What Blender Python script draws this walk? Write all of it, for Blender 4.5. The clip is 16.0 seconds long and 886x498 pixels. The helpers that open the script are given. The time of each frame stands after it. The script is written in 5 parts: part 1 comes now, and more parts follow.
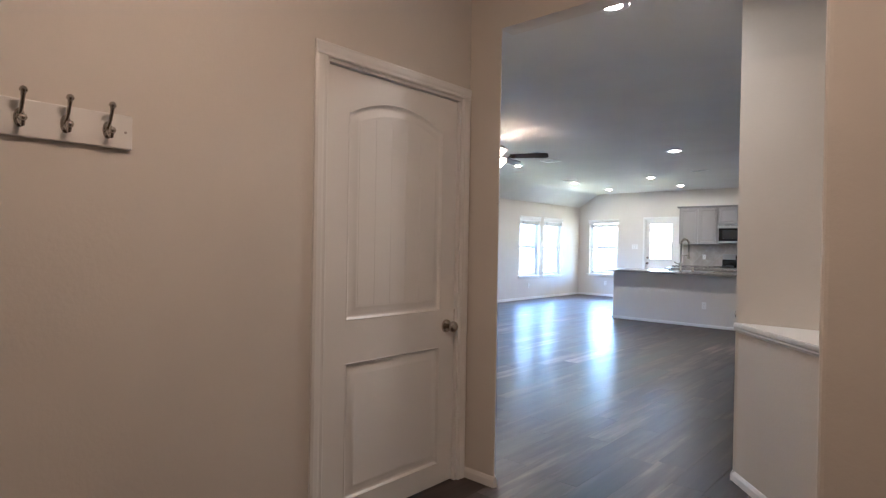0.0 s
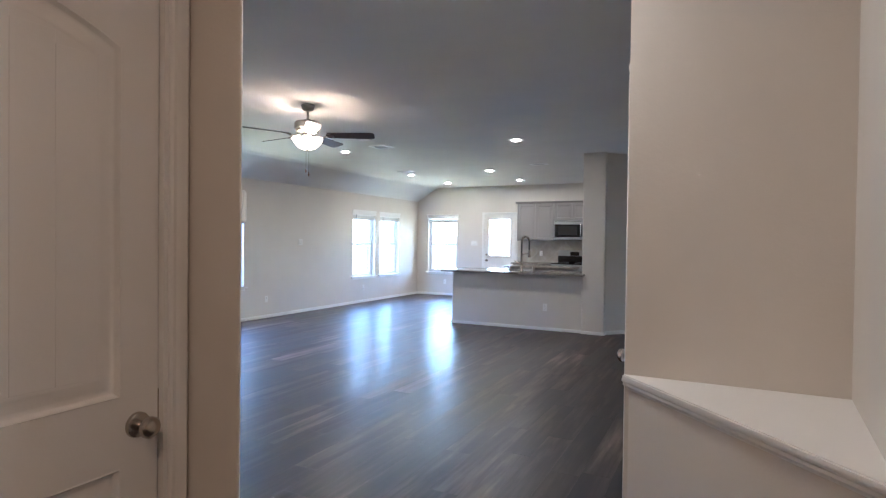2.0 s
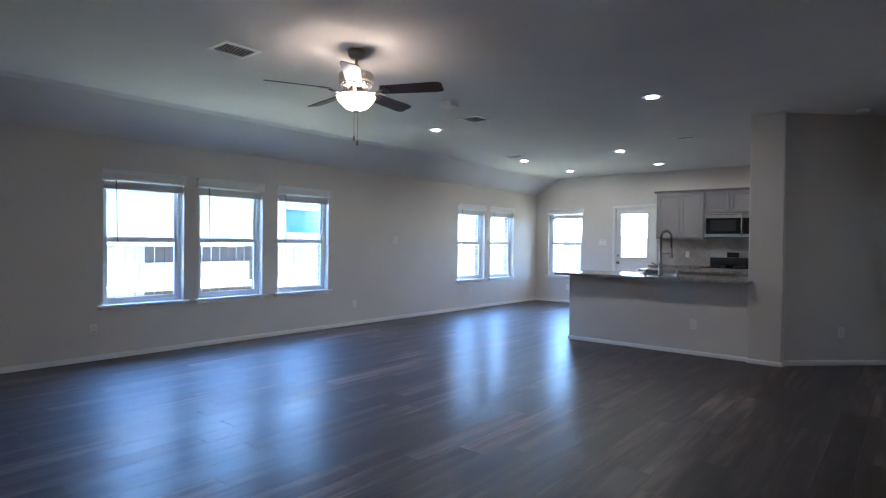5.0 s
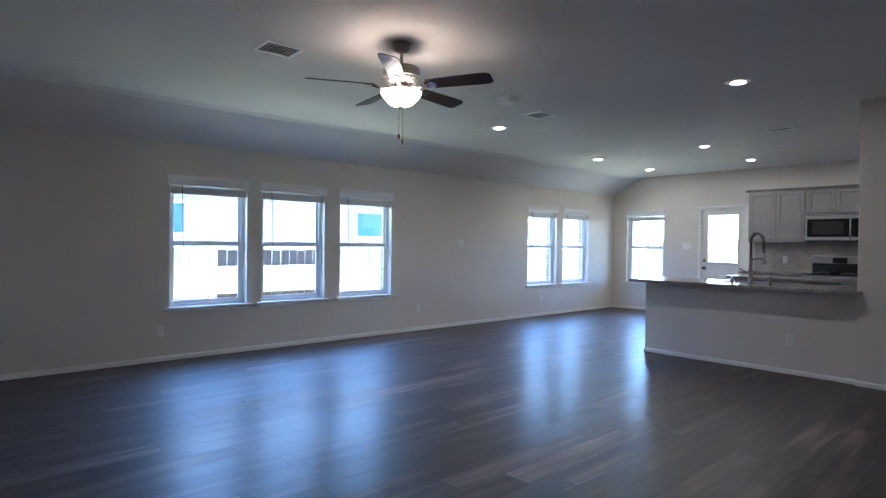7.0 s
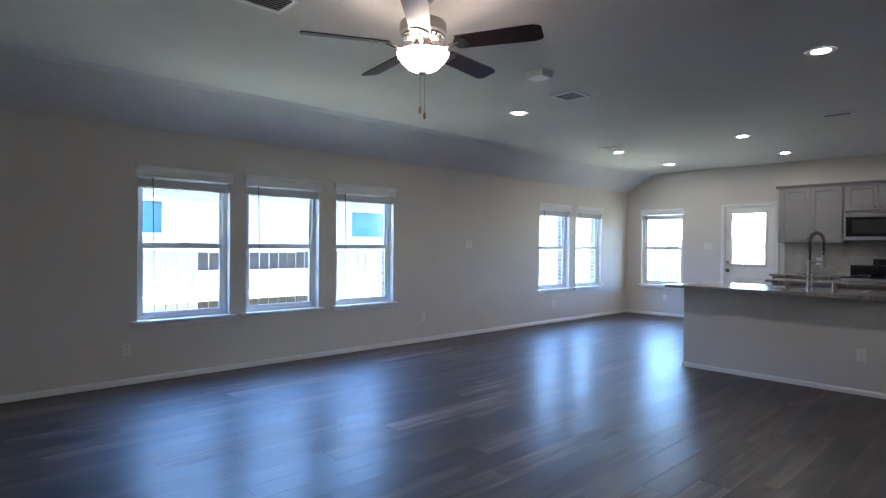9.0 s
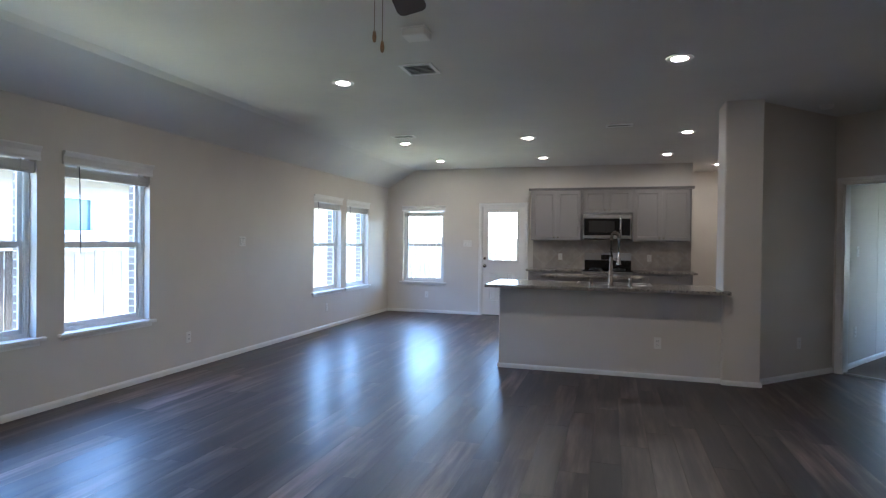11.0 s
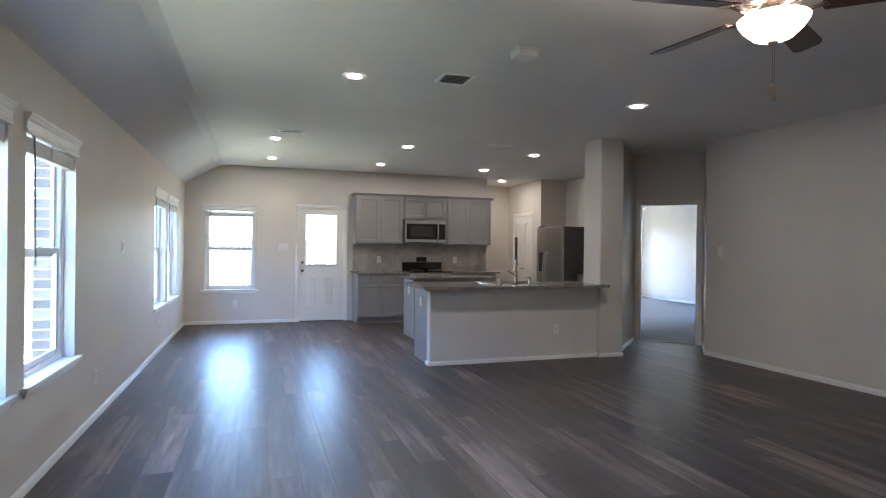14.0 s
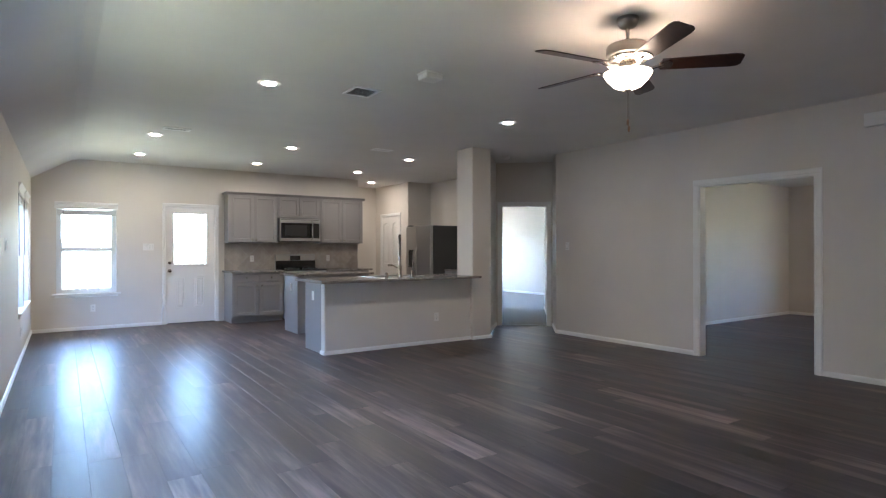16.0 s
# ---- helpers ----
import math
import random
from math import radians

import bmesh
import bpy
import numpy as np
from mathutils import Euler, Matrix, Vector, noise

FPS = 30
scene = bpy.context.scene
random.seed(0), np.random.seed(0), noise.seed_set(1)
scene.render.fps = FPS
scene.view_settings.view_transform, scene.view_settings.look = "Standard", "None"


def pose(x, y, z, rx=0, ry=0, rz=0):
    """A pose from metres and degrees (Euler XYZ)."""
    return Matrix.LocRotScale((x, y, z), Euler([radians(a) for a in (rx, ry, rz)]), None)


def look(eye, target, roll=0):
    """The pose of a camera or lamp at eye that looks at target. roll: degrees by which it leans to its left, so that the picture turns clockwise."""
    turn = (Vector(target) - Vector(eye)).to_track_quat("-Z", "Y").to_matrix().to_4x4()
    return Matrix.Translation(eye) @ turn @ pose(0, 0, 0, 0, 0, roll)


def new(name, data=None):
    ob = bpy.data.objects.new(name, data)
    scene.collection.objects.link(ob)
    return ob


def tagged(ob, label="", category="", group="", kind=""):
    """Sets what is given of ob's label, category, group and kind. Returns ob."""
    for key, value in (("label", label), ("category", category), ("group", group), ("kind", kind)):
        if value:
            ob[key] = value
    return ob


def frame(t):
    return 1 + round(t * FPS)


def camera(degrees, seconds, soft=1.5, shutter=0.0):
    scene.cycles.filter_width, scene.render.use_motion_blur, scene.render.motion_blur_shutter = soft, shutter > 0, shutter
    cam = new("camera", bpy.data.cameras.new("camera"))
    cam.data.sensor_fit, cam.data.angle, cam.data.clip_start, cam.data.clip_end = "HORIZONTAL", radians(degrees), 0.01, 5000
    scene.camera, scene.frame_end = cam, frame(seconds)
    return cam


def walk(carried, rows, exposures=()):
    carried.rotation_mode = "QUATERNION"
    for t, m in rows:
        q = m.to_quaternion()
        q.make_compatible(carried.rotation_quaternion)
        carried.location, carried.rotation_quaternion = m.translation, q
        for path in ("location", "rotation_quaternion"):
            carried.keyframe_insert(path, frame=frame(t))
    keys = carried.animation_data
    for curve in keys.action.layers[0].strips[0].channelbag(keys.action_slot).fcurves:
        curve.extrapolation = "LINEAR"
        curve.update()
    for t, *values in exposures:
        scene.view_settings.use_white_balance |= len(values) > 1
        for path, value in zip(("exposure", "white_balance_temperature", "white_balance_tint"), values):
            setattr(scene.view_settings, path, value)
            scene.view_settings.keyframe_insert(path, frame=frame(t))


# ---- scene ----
cam = camera(76.3, 16.0, soft=1.25)
PATH = [
    (0, (0.134, 0.166, 1.308), (-1.208, 1.649, 1.292), 1.0),
    (0.5, (-0.052, 0.380, 1.347), (-1.420, 1.839, 1.318), 0.8),
    (1, (-0.194, 0.654, 1.352), (-1.428, 2.228, 1.32), 1.1),
    (1.5, (-0.291, 1.011, 1.356), (-1.229, 2.777, 1.327), 0.7),
    (2, (-0.448, 1.432, 1.392), (-1.337, 3.224, 1.362), 0.7),
    (2.5, (-0.654, 1.87, 1.397), (-1.535, 3.666, 1.365), 0.6),
    (3, (-0.753, 2.238, 1.376), (-1.653, 4.024, 1.342), 0.5),
    (3.5, (-0.859, 2.54, 1.354), (-1.824, 4.292, 1.322), 0.6),
    (4, (-0.932, 2.744, 1.324), (-1.984, 4.445, 1.291), 0.6),
    (4.5, (-0.942, 2.918, 1.3), (-2.12, 4.534, 1.27), 0.6),
    (7, (-0.999, 3.45, 1.312), (-2.485, 4.788, 1.295), 0.7),
    (7.5, (-0.985, 3.532, 1.301), (-2.507, 4.83, 1.28), 0.6),
    (8, (-1.153, 3.614, 1.299), (-2.702, 4.879, 1.277), 0.7),
    (8.2, (-1.276, 3.651, 1.307), (-2.83, 4.91, 1.285), 0.5),
    (10.3, (-2.807, 4.099, 1.334), (-3.79, 5.841, 1.315), 0.5),
    (10.5, (-2.975, 4.105, 1.339), (-3.858, 5.9, 1.314), 0.5),
    (11, (-3.402, 4.043, 1.342), (-3.973, 5.96, 1.32), 0.7),
    (11.5, (-3.862, 4.121, 1.358), (-4.186, 6.095, 1.333), 0.5),
    (12, (-4.366, 4.113, 1.367), (-4.472, 6.11, 1.347), 0.6),
    (12.5, (-4.924, 4.091, 1.362), (-4.841, 6.089, 1.35), 0.6),
    (13, (-5.469, 4.044, 1.348), (-5.214, 6.027, 1.341), 0.6),
    (13.5, (-5.98, 3.964, 1.346), (-5.527, 5.912, 1.342), 0.7),
    (14, (-6.425, 3.961, 1.338), (-5.8, 5.861, 1.336), 0.6),
    (14.5, (-6.783, 3.876, 1.339), (-5.973, 5.704, 1.334), 0.3),
    (15, (-7.051, 3.746, 1.287), (-6.109, 5.51, 1.292), 0.2),
    (15.5, (-7.142, 3.666, 1.283), (-6.115, 5.382, 1.286), 0.0),
    (16, (-7.179, 3.617, 1.277), (-6.063, 5.277, 1.28), -0.1),
]
walk(cam, [(t, look(eye, target, roll)) for t, eye, target, roll in PATH],
     exposures=[(0, 5.70, 4850, 10), (2, 5.54, 4840, 10), (4.5, 4.66, 4670, 10), (8, 4.64, 4740, 10), (10.3, 4.40, 4930, 10), (11.5, 4.72, 5060, 10), (13, 4.92, 5140, 10), (14, 4.96, 5160, 10), (16, 5.16, 5190, 10)])

# ---- world, sun, exposure ----
world = bpy.data.worlds.new("sky")
scene.world = world
world.use_nodes = True
wn = world.node_tree.nodes
sky = wn.new("ShaderNodeTexSky")
sky.sky_type = "NISHITA"
sky.sun_disc = False
SUN_EL, SUN_AZ = radians(62), radians(8)          # azimuth from +y towards +x
sky.sun_elevation, sky.sun_rotation = SUN_EL, SUN_AZ
wn["Background"].inputs["Strength"].default_value = 0.15
world.node_tree.links.new(sky.outputs["Color"], wn["Background"].inputs["Color"])
sun = new("sun", bpy.data.lights.new("sun", "SUN"))
sun.data.energy, sun.data.angle, sun.data.color = 5.0, radians(0.5), (1.0, 0.95, 0.88)
sun_dir = Vector((math.sin(SUN_AZ) * math.cos(SUN_EL), math.cos(SUN_AZ) * math.cos(SUN_EL), math.sin(SUN_EL)))
sun.matrix_world = look(sun_dir * 60, (0, 0, 0))


# ---- materials ----
class Mat:
    """A node material with short ways to add textures."""

    def __init__(self, name, color, rough=0.5, metal=0.0, spec=0.5):
        self.m = bpy.data.materials.new(name)
        self.m.use_nodes = True
        self.n, self.l = self.m.node_tree.nodes, self.m.node_tree.links
        self.b = self.n["Principled BSDF"]
        self.b.inputs["Base Color"].default_value = (*color, 1)
        self.b.inputs["Roughness"].default_value = rough
        self.b.inputs["Metallic"].default_value = metal
        self.b.inputs["Specular IOR Level"].default_value = spec
        self.co = self.n.new("ShaderNodeTexCoord").outputs["Object"]
        self.height = None

    def add(self, kind, **inputs):
        node = self.n.new(kind)
        for k, v in inputs.items():
            node.inputs[k.replace("_", " ")].default_value = v
        return node

    def scaled(self, s):
        mp = self.n.new("ShaderNodeMapping")
        mp.inputs["Scale"].default_value = s
        self.l.new(self.co, mp.inputs["Vector"])
        return mp.outputs["Vector"]

    def noise(self, scale, detail=4.0, rough=0.55, stretch=None):
        node = self.add("ShaderNodeTexNoise", Scale=scale, Detail=detail, Roughness=rough)
        self.l.new(self.scaled(stretch) if stretch else self.co, node.inputs["Vector"])
        return node.outputs["Fac"]

    def ramp(self, fac, stops):
        node = self.n.new("ShaderNodeValToRGB")
        el = node.color_ramp.elements
        while len(el) < len(stops):
            el.new(0.5)
        for e, (p, c) in zip(el, stops):
            e.position, e.color = p, (*c, 1)
        self.l.new(fac, node.inputs["Fac"])
        return node.outputs["Color"]

    def mix(self, fac, a, b, mode="MIX"):
        node = self.n.new("ShaderNodeMix")
        node.data_type, node.blend_type = "RGBA", mode
        for sock, v in ((node.inputs["Factor"], fac), (node.inputs["A"], a), (node.inputs["B"], b)):
            if isinstance(v, bpy.types.NodeSocket):
                self.l.new(v, sock)
            elif isinstance(v, tuple):
                sock.default_value = (*v, 1)
            else:
                sock.default_value = v
        return node.outputs["Result"]

    def base(self, sock):
        self.l.new(sock, self.b.inputs["Base Color"])
        return self

    def rough(self, fac, lo, hi):
        node = self.n.new("ShaderNodeMapRange")
        node.inputs["To Min"].default_value, node.inputs["To Max"].default_value = lo, hi
        self.l.new(fac, node.inputs["Value"])
        self.l.new(node.outputs["Result"], self.b.inputs["Roughness"])
        return self

    def bump(self, fac, strength, dist=0.002):
        node = self.add("ShaderNodeBump", Strength=strength, Distance=dist)
        self.l.new(fac, node.inputs["Height"])
        if self.height:
            self.l.new(self.height, node.inputs["Normal"])
        self.height = node.outputs["Normal"]
        self.l.new(self.height, self.b.inputs["Normal"])
        return self


def painted(name, color, texture=0.25, rough=0.62, scale=60.0):
    """Drywall or painted wood: faint mottling, and a sprayed texture."""
    m = Mat(name, color, rough)
    big = m.noise(1.3, 3)
    dark = tuple(c * 0.94 for c in color)
    m.base(m.ramp(big, [(0.3, dark), (0.7, color)]))
    m.bump(m.noise(scale, 3, 0.6), texture, 0.004)
    if texture > 0.2:
        m.bump(m.noise(scale * 3.1, 2), texture * 0.5, 0.002)
    return m.m


WALL = painted("wall paint", (0.67, 0.624, 0.566), 0.2)
CEIL = painted("ceiling paint", (0.73, 0.715, 0.685), 0.25, 0.8)
TRIM = painted("trim paint", (0.80, 0.785, 0.76), 0.05, 0.32, 25)
DOORW = painted("door paint", (0.80, 0.78, 0.75), 0.07, 0.36, 40)
VINYL = painted("window vinyl", (0.80, 0.81, 0.82), 0.03, 0.35, 30)
PLATE = painted("switch plate plastic", (0.82, 0.80, 0.76), 0.02, 0.3, 30)
CABG = painted("grey cabinet paint", (0.245, 0.229, 0.226), 0.06, 0.42, 35)
WANDM = Mat("clear grey wand", (0.16, 0.17, 0.18), 0.25).m
SLATW = painted("blind slats", (0.62, 0.62, 0.61), 0.03, 0.45, 30)


def floor_mat(name):
    m = Mat(name, (0.1, 0.08, 0.07), 0.38)
    info = m.n.new("ShaderNodeObjectInfo").outputs["Random"]
    isl = m.n.new("ShaderNodeNewGeometry").outputs["Random Per Island"]
    add = m.n.new("ShaderNodeMath")
    add.operation = "ADD"
    m.l.new(info, add.inputs[0]), m.l.new(isl, add.inputs[1])
    fr = m.n.new("ShaderNodeMath")
    fr.operation = "FRACT"
    m.l.new(add.outputs[0], fr.inputs[0])
    tone = m.ramp(fr.outputs[0], [(0.0, (0.030, 0.0220, 0.0202)), (0.4, (0.050, 0.0375, 0.0345)), (0.8, (0.073, 0.0555, 0.0512)), (1.0, (0.125, 0.099, 0.092))])
    off = m.n.new("ShaderNodeVectorMath")
    off.operation = "MULTIPLY_ADD"
    m.l.new(fr.outputs[0], off.inputs[0])
    off.inputs[1].default_value = (7.0, 31.0, 3.0)
    m.l.new(m.co, off.inputs[2])
    m.co = off.outputs[0]
    grain = m.noise(1.0, 5, 0.55, (30, 2.0, 30))
    streak = m.noise(1.0, 5, 0.58, (8.5, 0.8, 8.5))
    c = m.mix(0.5, tone, m.ramp(grain, [(0.32, (0.42, 0.41, 0.40)), (0.68, (1.3, 1.28, 1.25))]), "MULTIPLY")
    c = m.mix(0.8, c, m.ramp(streak, [(0.32, (0.34, 0.33, 0.33)), (0.48, (0.88, 0.86, 0.86)), (0.68, (2.55, 2.47, 2.43))]), "MULTIPLY")
    m.base(c).rough(m.mix(0.5, streak, fr.outputs[0]), 0.40, 0.66).bump(grain, 0.2, 0.0012)
    m.bump(m.noise(1.0, 2, 0.5, (5, 0.8, 5)), 0.12, 0.002)
    m.b.inputs["Coat Weight"].default_value, m.b.inputs["Coat Roughness"].default_value = 0.27, 0.26
    return m.m


PLANK = floor_mat("vinyl plank")
UNDER = Mat("plank joint", (0.06, 0.048, 0.042), 0.6).m


def carpet_mat():
    m = Mat("carpet", (0.30, 0.27, 0.25), 0.95, 0, 0.1)
    m.base(m.ramp(m.noise(180, 2), [(0.3, (0.22, 0.20, 0.185)), (0.7, (0.37, 0.335, 0.31))])).bump(m.noise(240, 2), 0.7, 0.006)
    return m.bump(m.noise(5, 3), 0.4, 0.02).m


CARPET = carpet_mat()


def granite_mat():
    m = Mat("granite", (0.3, 0.27, 0.25), 0.16)
    a = m.ramp(m.noise(75, 4, 0.7), [(0.38, (0.045, 0.041, 0.039)), (0.47, (0.25, 0.235, 0.225)), (0.6, (0.40, 0.38, 0.36)), (0.72, (0.14, 0.118, 0.105))])
    b = m.ramp(m.noise(9, 4), [(0.35, (0.55, 0.52, 0.5)), (0.65, (1.15, 1.1, 1.05))])
    return m.base(m.mix(0.8, a, b, "MULTIPLY")).m


GRANITE = granite_mat()


def metal_mat(name, color, rough, brushed=None):
    m = Mat(name, color, rough, 1.0)
    if brushed:
        m.rough(m.noise(1.0, 3, 0.6, brushed), rough * 0.75, rough * 1.35)
    else:
        m.rough(m.noise(20, 3), rough * 0.85, rough * 1.2)
    return m.m


NICKEL = metal_mat("satin nickel", (0.46, 0.42, 0.375), 0.22)
STEEL = metal_mat("stainless steel", (0.43, 0.42, 0.41), 0.32, (2, 2, 220))
CHROME = metal_mat("chrome", (0.72, 0.72, 0.72), 0.12)
PEWTER = metal_mat("pewter finish", (0.42, 0.395, 0.37), 0.42)
BLACKG = Mat("black glass", (0.012, 0.012, 0.013), 0.07).m
BLACKM = Mat("black enamel", (0.02, 0.02, 0.021), 0.35).m
MESHG = Mat("microwave window mesh", (0.022, 0.021, 0.02), 0.3).m
DARKSIDE = painted("dark fridge side", (0.055, 0.055, 0.058), 0.1, 0.45, 80)


def wood_mat(name, lo, hi, rough, stretch):
    m = Mat(name, lo, rough)
    g = m.noise(1.0, 7, 0.62, stretch)
    return m.base(m.ramp(g, [(0.3, lo), (0.7, hi)])).rough(g, rough * 0.85, rough * 1.2).bump(g, 0.15, 0.001).m


BLADE = wood_mat("dark walnut blade", (0.018, 0.008, 0.006), (0.045, 0.020, 0.014), 0.32, (6, 40, 40))
FENCE = wood_mat("pale cedar fence", (0.30, 0.26, 0.21), (0.50, 0.45, 0.38), 0.8, (30, 30, 1.5))
# brown for the fence boards that lie in shade: the shade is in the colour
SHADEWOOD = wood_mat("shade-brown board", (0.045, 0.036, 0.032), (0.10, 0.082, 0.072), 0.85, (30, 30, 1.5))
FOB = wood_mat("turned wooden fob", (0.20, 0.12, 0.06), (0.34, 0.21, 0.11), 0.5, (60, 60, 8))


def tile_mat():
    m = Mat("travertine look tile", (0.36, 0.32, 0.28), 0.35)
    r = m.n.new("ShaderNodeObjectInfo").outputs["Random"]
    c = m.ramp(m.noise(7, 5, 0.65), [(0.3, (0.33, 0.29, 0.25)), (0.7, (0.47, 0.425, 0.375))])
    v = m.ramp(r, [(0.0, (0.86, 0.86, 0.86)), (1.0, (1.08, 1.06, 1.04))])
    return m.base(m.mix(1.0, c, v, "MULTIPLY")).bump(m.noise(30, 3), 0.1, 0.001).m


TILE = tile_mat()
GROUT = painted("grout", (0.50, 0.47, 0.43), 0.2, 0.8, 120)


def brick_mat():
    m = Mat("painted pale brick", (0.5, 0.46, 0.42), 0.85)
    r = m.n.new("ShaderNodeObjectInfo").outputs["Random"]
    isl = m.n.new("ShaderNodeNewGeometry").outputs["Random Per Island"]
    c = m.ramp(r, [(0.0, (0.17, 0.145, 0.13)), (0.5, (0.23, 0.20, 0.18)), (1.0, (0.33, 0.29, 0.265))])
    c = m.mix(0.5, c, m.ramp(isl, [(0, (0.8, 0.78, 0.76)), (1, (1.15, 1.12, 1.1))]), "MULTIPLY")
    return m.base(m.mix(0.5, c, m.ramp(m.noise(40, 4), [(0.3, (0.7, 0.7, 0.7)), (0.7, (1.15, 1.15, 1.15))]), "MULTIPLY")).bump(m.noise(90, 3), 0.5, 0.003).m


BRICK = brick_mat()
MORTAR = painted("mortar", (0.60, 0.58, 0.55), 0.4, 0.9, 150)


def glass_mat(name="window glass", tint=(0.96, 0.98, 0.97)):
    m = bpy.data.materials.new(name)
    m.use_nodes = True
    n, l = m.node_tree.nodes, m.node_tree.links
    n.remove(n["Principled BSDF"])
    tr, gl, mx = (n.new(k) for k in ("ShaderNodeBsdfTransparent", "ShaderNodeBsdfGlossy", "ShaderNodeMixShader"))
    tr.inputs["Color"].default_value = (*tint, 1)
    gl.inputs["Roughness"].default_value = 0.02
    mx.inputs[0].default_value = 0.04
    l.new(tr.outputs[0], mx.inputs[1]), l.new(gl.outputs[0], mx.inputs[2])
    l.new(mx.outputs[0], n["Material Output"].inputs["Surface"])
    return m


GLASS = glass_mat()


def lamp_mat(name, color, strength):
    m = bpy.data.materials.new(name)
    m.use_nodes = True
    b = m.node_tree.nodes["Principled BSDF"]
    b.inputs["Base Color"].default_value = (0.9, 0.9, 0.88, 1)
    b.inputs["Roughness"].default_value = 0.4
    b.inputs["Emission Color"].default_value = (*color, 1)
    b.inputs["Emission Strength"].default_value = strength
    return m


LED = lamp_mat("downlight lens", (1.0, 0.79, 0.56), 13.0)
BOWL = lamp_mat("frosted glass bowl", (1.0, 0.66, 0.40), 0.75)
FROST = painted("unlit frosted glass", (0.78, 0.77, 0.74), 0.03, 0.35, 30)
BULB = lamp_mat("fan bulb", (1.0, 0.68, 0.42), 3.0)
HALL = lamp_mat("warm hall dome", (1.0, 0.62, 0.345), 1.7)
GRASS = Mat("lawn", (0.09, 0.12, 0.04), 0.9)
GRASS.base(GRASS.ramp(GRASS.noise(3, 6), [(0.3, (0.13, 0.13, 0.06)), (0.7, (0.32, 0.28, 0.17))])).bump(GRASS.noise(60, 3), 0.8, 0.03)
GRASS = GRASS.m
SIDING = painted("pale lap siding", (0.44, 0.41, 0.37), 0.1, 0.7, 20)
SHINGLE = painted("roof shingle", (0.13, 0.12, 0.115), 0.6, 0.9, 60)
FARGLASS = Mat("blinded window glass", (0.09, 0.17, 0.20), 0.12).m
SCREEN = Mat("lcd grey", (0.25, 0.27, 0.25), 0.25).m
DARKHOLE = Mat("dark gap", (0.03, 0.03, 0.03), 0.8).m
DUCT = Mat("dark duct shade", (0.05, 0.05, 0.05), 0.7).m
VENTW = painted("white enamel", (0.90, 0.90, 0.89), 0.03, 0.4, 30)

# ---- mesh helpers ----
WORLD = {}


def root(name, at, label, category, group="", kind=""):
    ob = new(name)
    ob.empty_display_size = 0.1
    ob.matrix_basis = at if isinstance(at, Matrix) else Matrix.Translation(at)
    WORLD[ob] = ob.matrix_basis.copy()
    return tagged(ob, label, category, group, kind)


def part(name, bm, material, parent=None, label="", smooth=False):
    """Links a bmesh, whose places are the world's, as one mesh object under a thing or a part."""
    me = bpy.data.meshes.new(name)
    bmesh.ops.recalc_face_normals(bm, faces=bm.faces)
    bm.to_mesh(me)
    bm.free()
    me.materials.append(material)
    if smooth:
        me.polygons.foreach_set("use_smooth", [True] * len(me.polygons))
        me.set_sharp_from_angle(angle=radians(38))
    ob = new(name, me)
    if parent:
        ob.parent = parent
        ob.matrix_parent_inverse = WORLD.get(parent, Matrix()).inverted()
    return tagged(ob, label)


def box(bm, x0, x1, y0, y1, z0, z1, m=None, bevel=0.0):
    vs = [bm.verts.new((x, y, z)) for z in (z0, z1) for x, y in ((x0, y0), (x1, y0), (x1, y1), (x0, y1))]
    fs = [bm.faces.new([vs[i] for i in q]) for q in ((3, 2, 1, 0), (4, 5, 6, 7), (0, 1, 5, 4), (1, 2, 6, 5), (2, 3, 7, 6), (3, 0, 4, 7))]
    if bevel:
        es = {e for f in fs for e in f.edges}
        out = bmesh.ops.bevel(bm, geom=list(es), offset=bevel, segments=2, affect="EDGES", profile=0.5)
        vs = list({v for f in out["faces"] for v in f.verts} | {v for v in vs if v.is_valid})
    if m is not None:
        bmesh.ops.transform(bm, matrix=m, verts=[v for v in vs if v.is_valid])
    return bm


def boxes(*specs, m=None, bevel=0.0):
    bm = bmesh.new()
    for s in specs:
        box(bm, *s, m=m, bevel=bevel)
    return bm


def prism(pts, z0, z1, bm=None):
    """An upright prism over a plan outline."""
    bm = bm or bmesh.new()
    lo, hi = [[bm.verts.new((x, y, z)) for x, y in pts] for z in (z0, z1)]
    bm.faces.new(lo[::-1]), bm.faces.new(hi)
    for i in range(len(pts)):
        j = (i + 1) % len(pts)
        bm.faces.new((lo[i], lo[j], hi[j], hi[i]))
    return bm


def sweep(profile, p0, p1, up=(0, 0, 1), side=None, bm=None):
    """A profile of (out, up) points drawn straight from p0 to p1. side: the way that 'out' points."""
    bm = bm or bmesh.new()
    p0, p1 = Vector(p0), Vector(p1)
    up, side = Vector(up), Vector(side)
    rings = [[bm.verts.new(p + side * a + up * b) for a, b in profile] for p in (p0, p1)]
    n = len(profile)
    for i in range(n):
        j = (i + 1) % n
        bm.faces.new((rings[0][i], rings[0][j], rings[1][j], rings[1][i]))
    bm.faces.new(rings[0][::-1]), bm.faces.new(rings[1])
    return bm


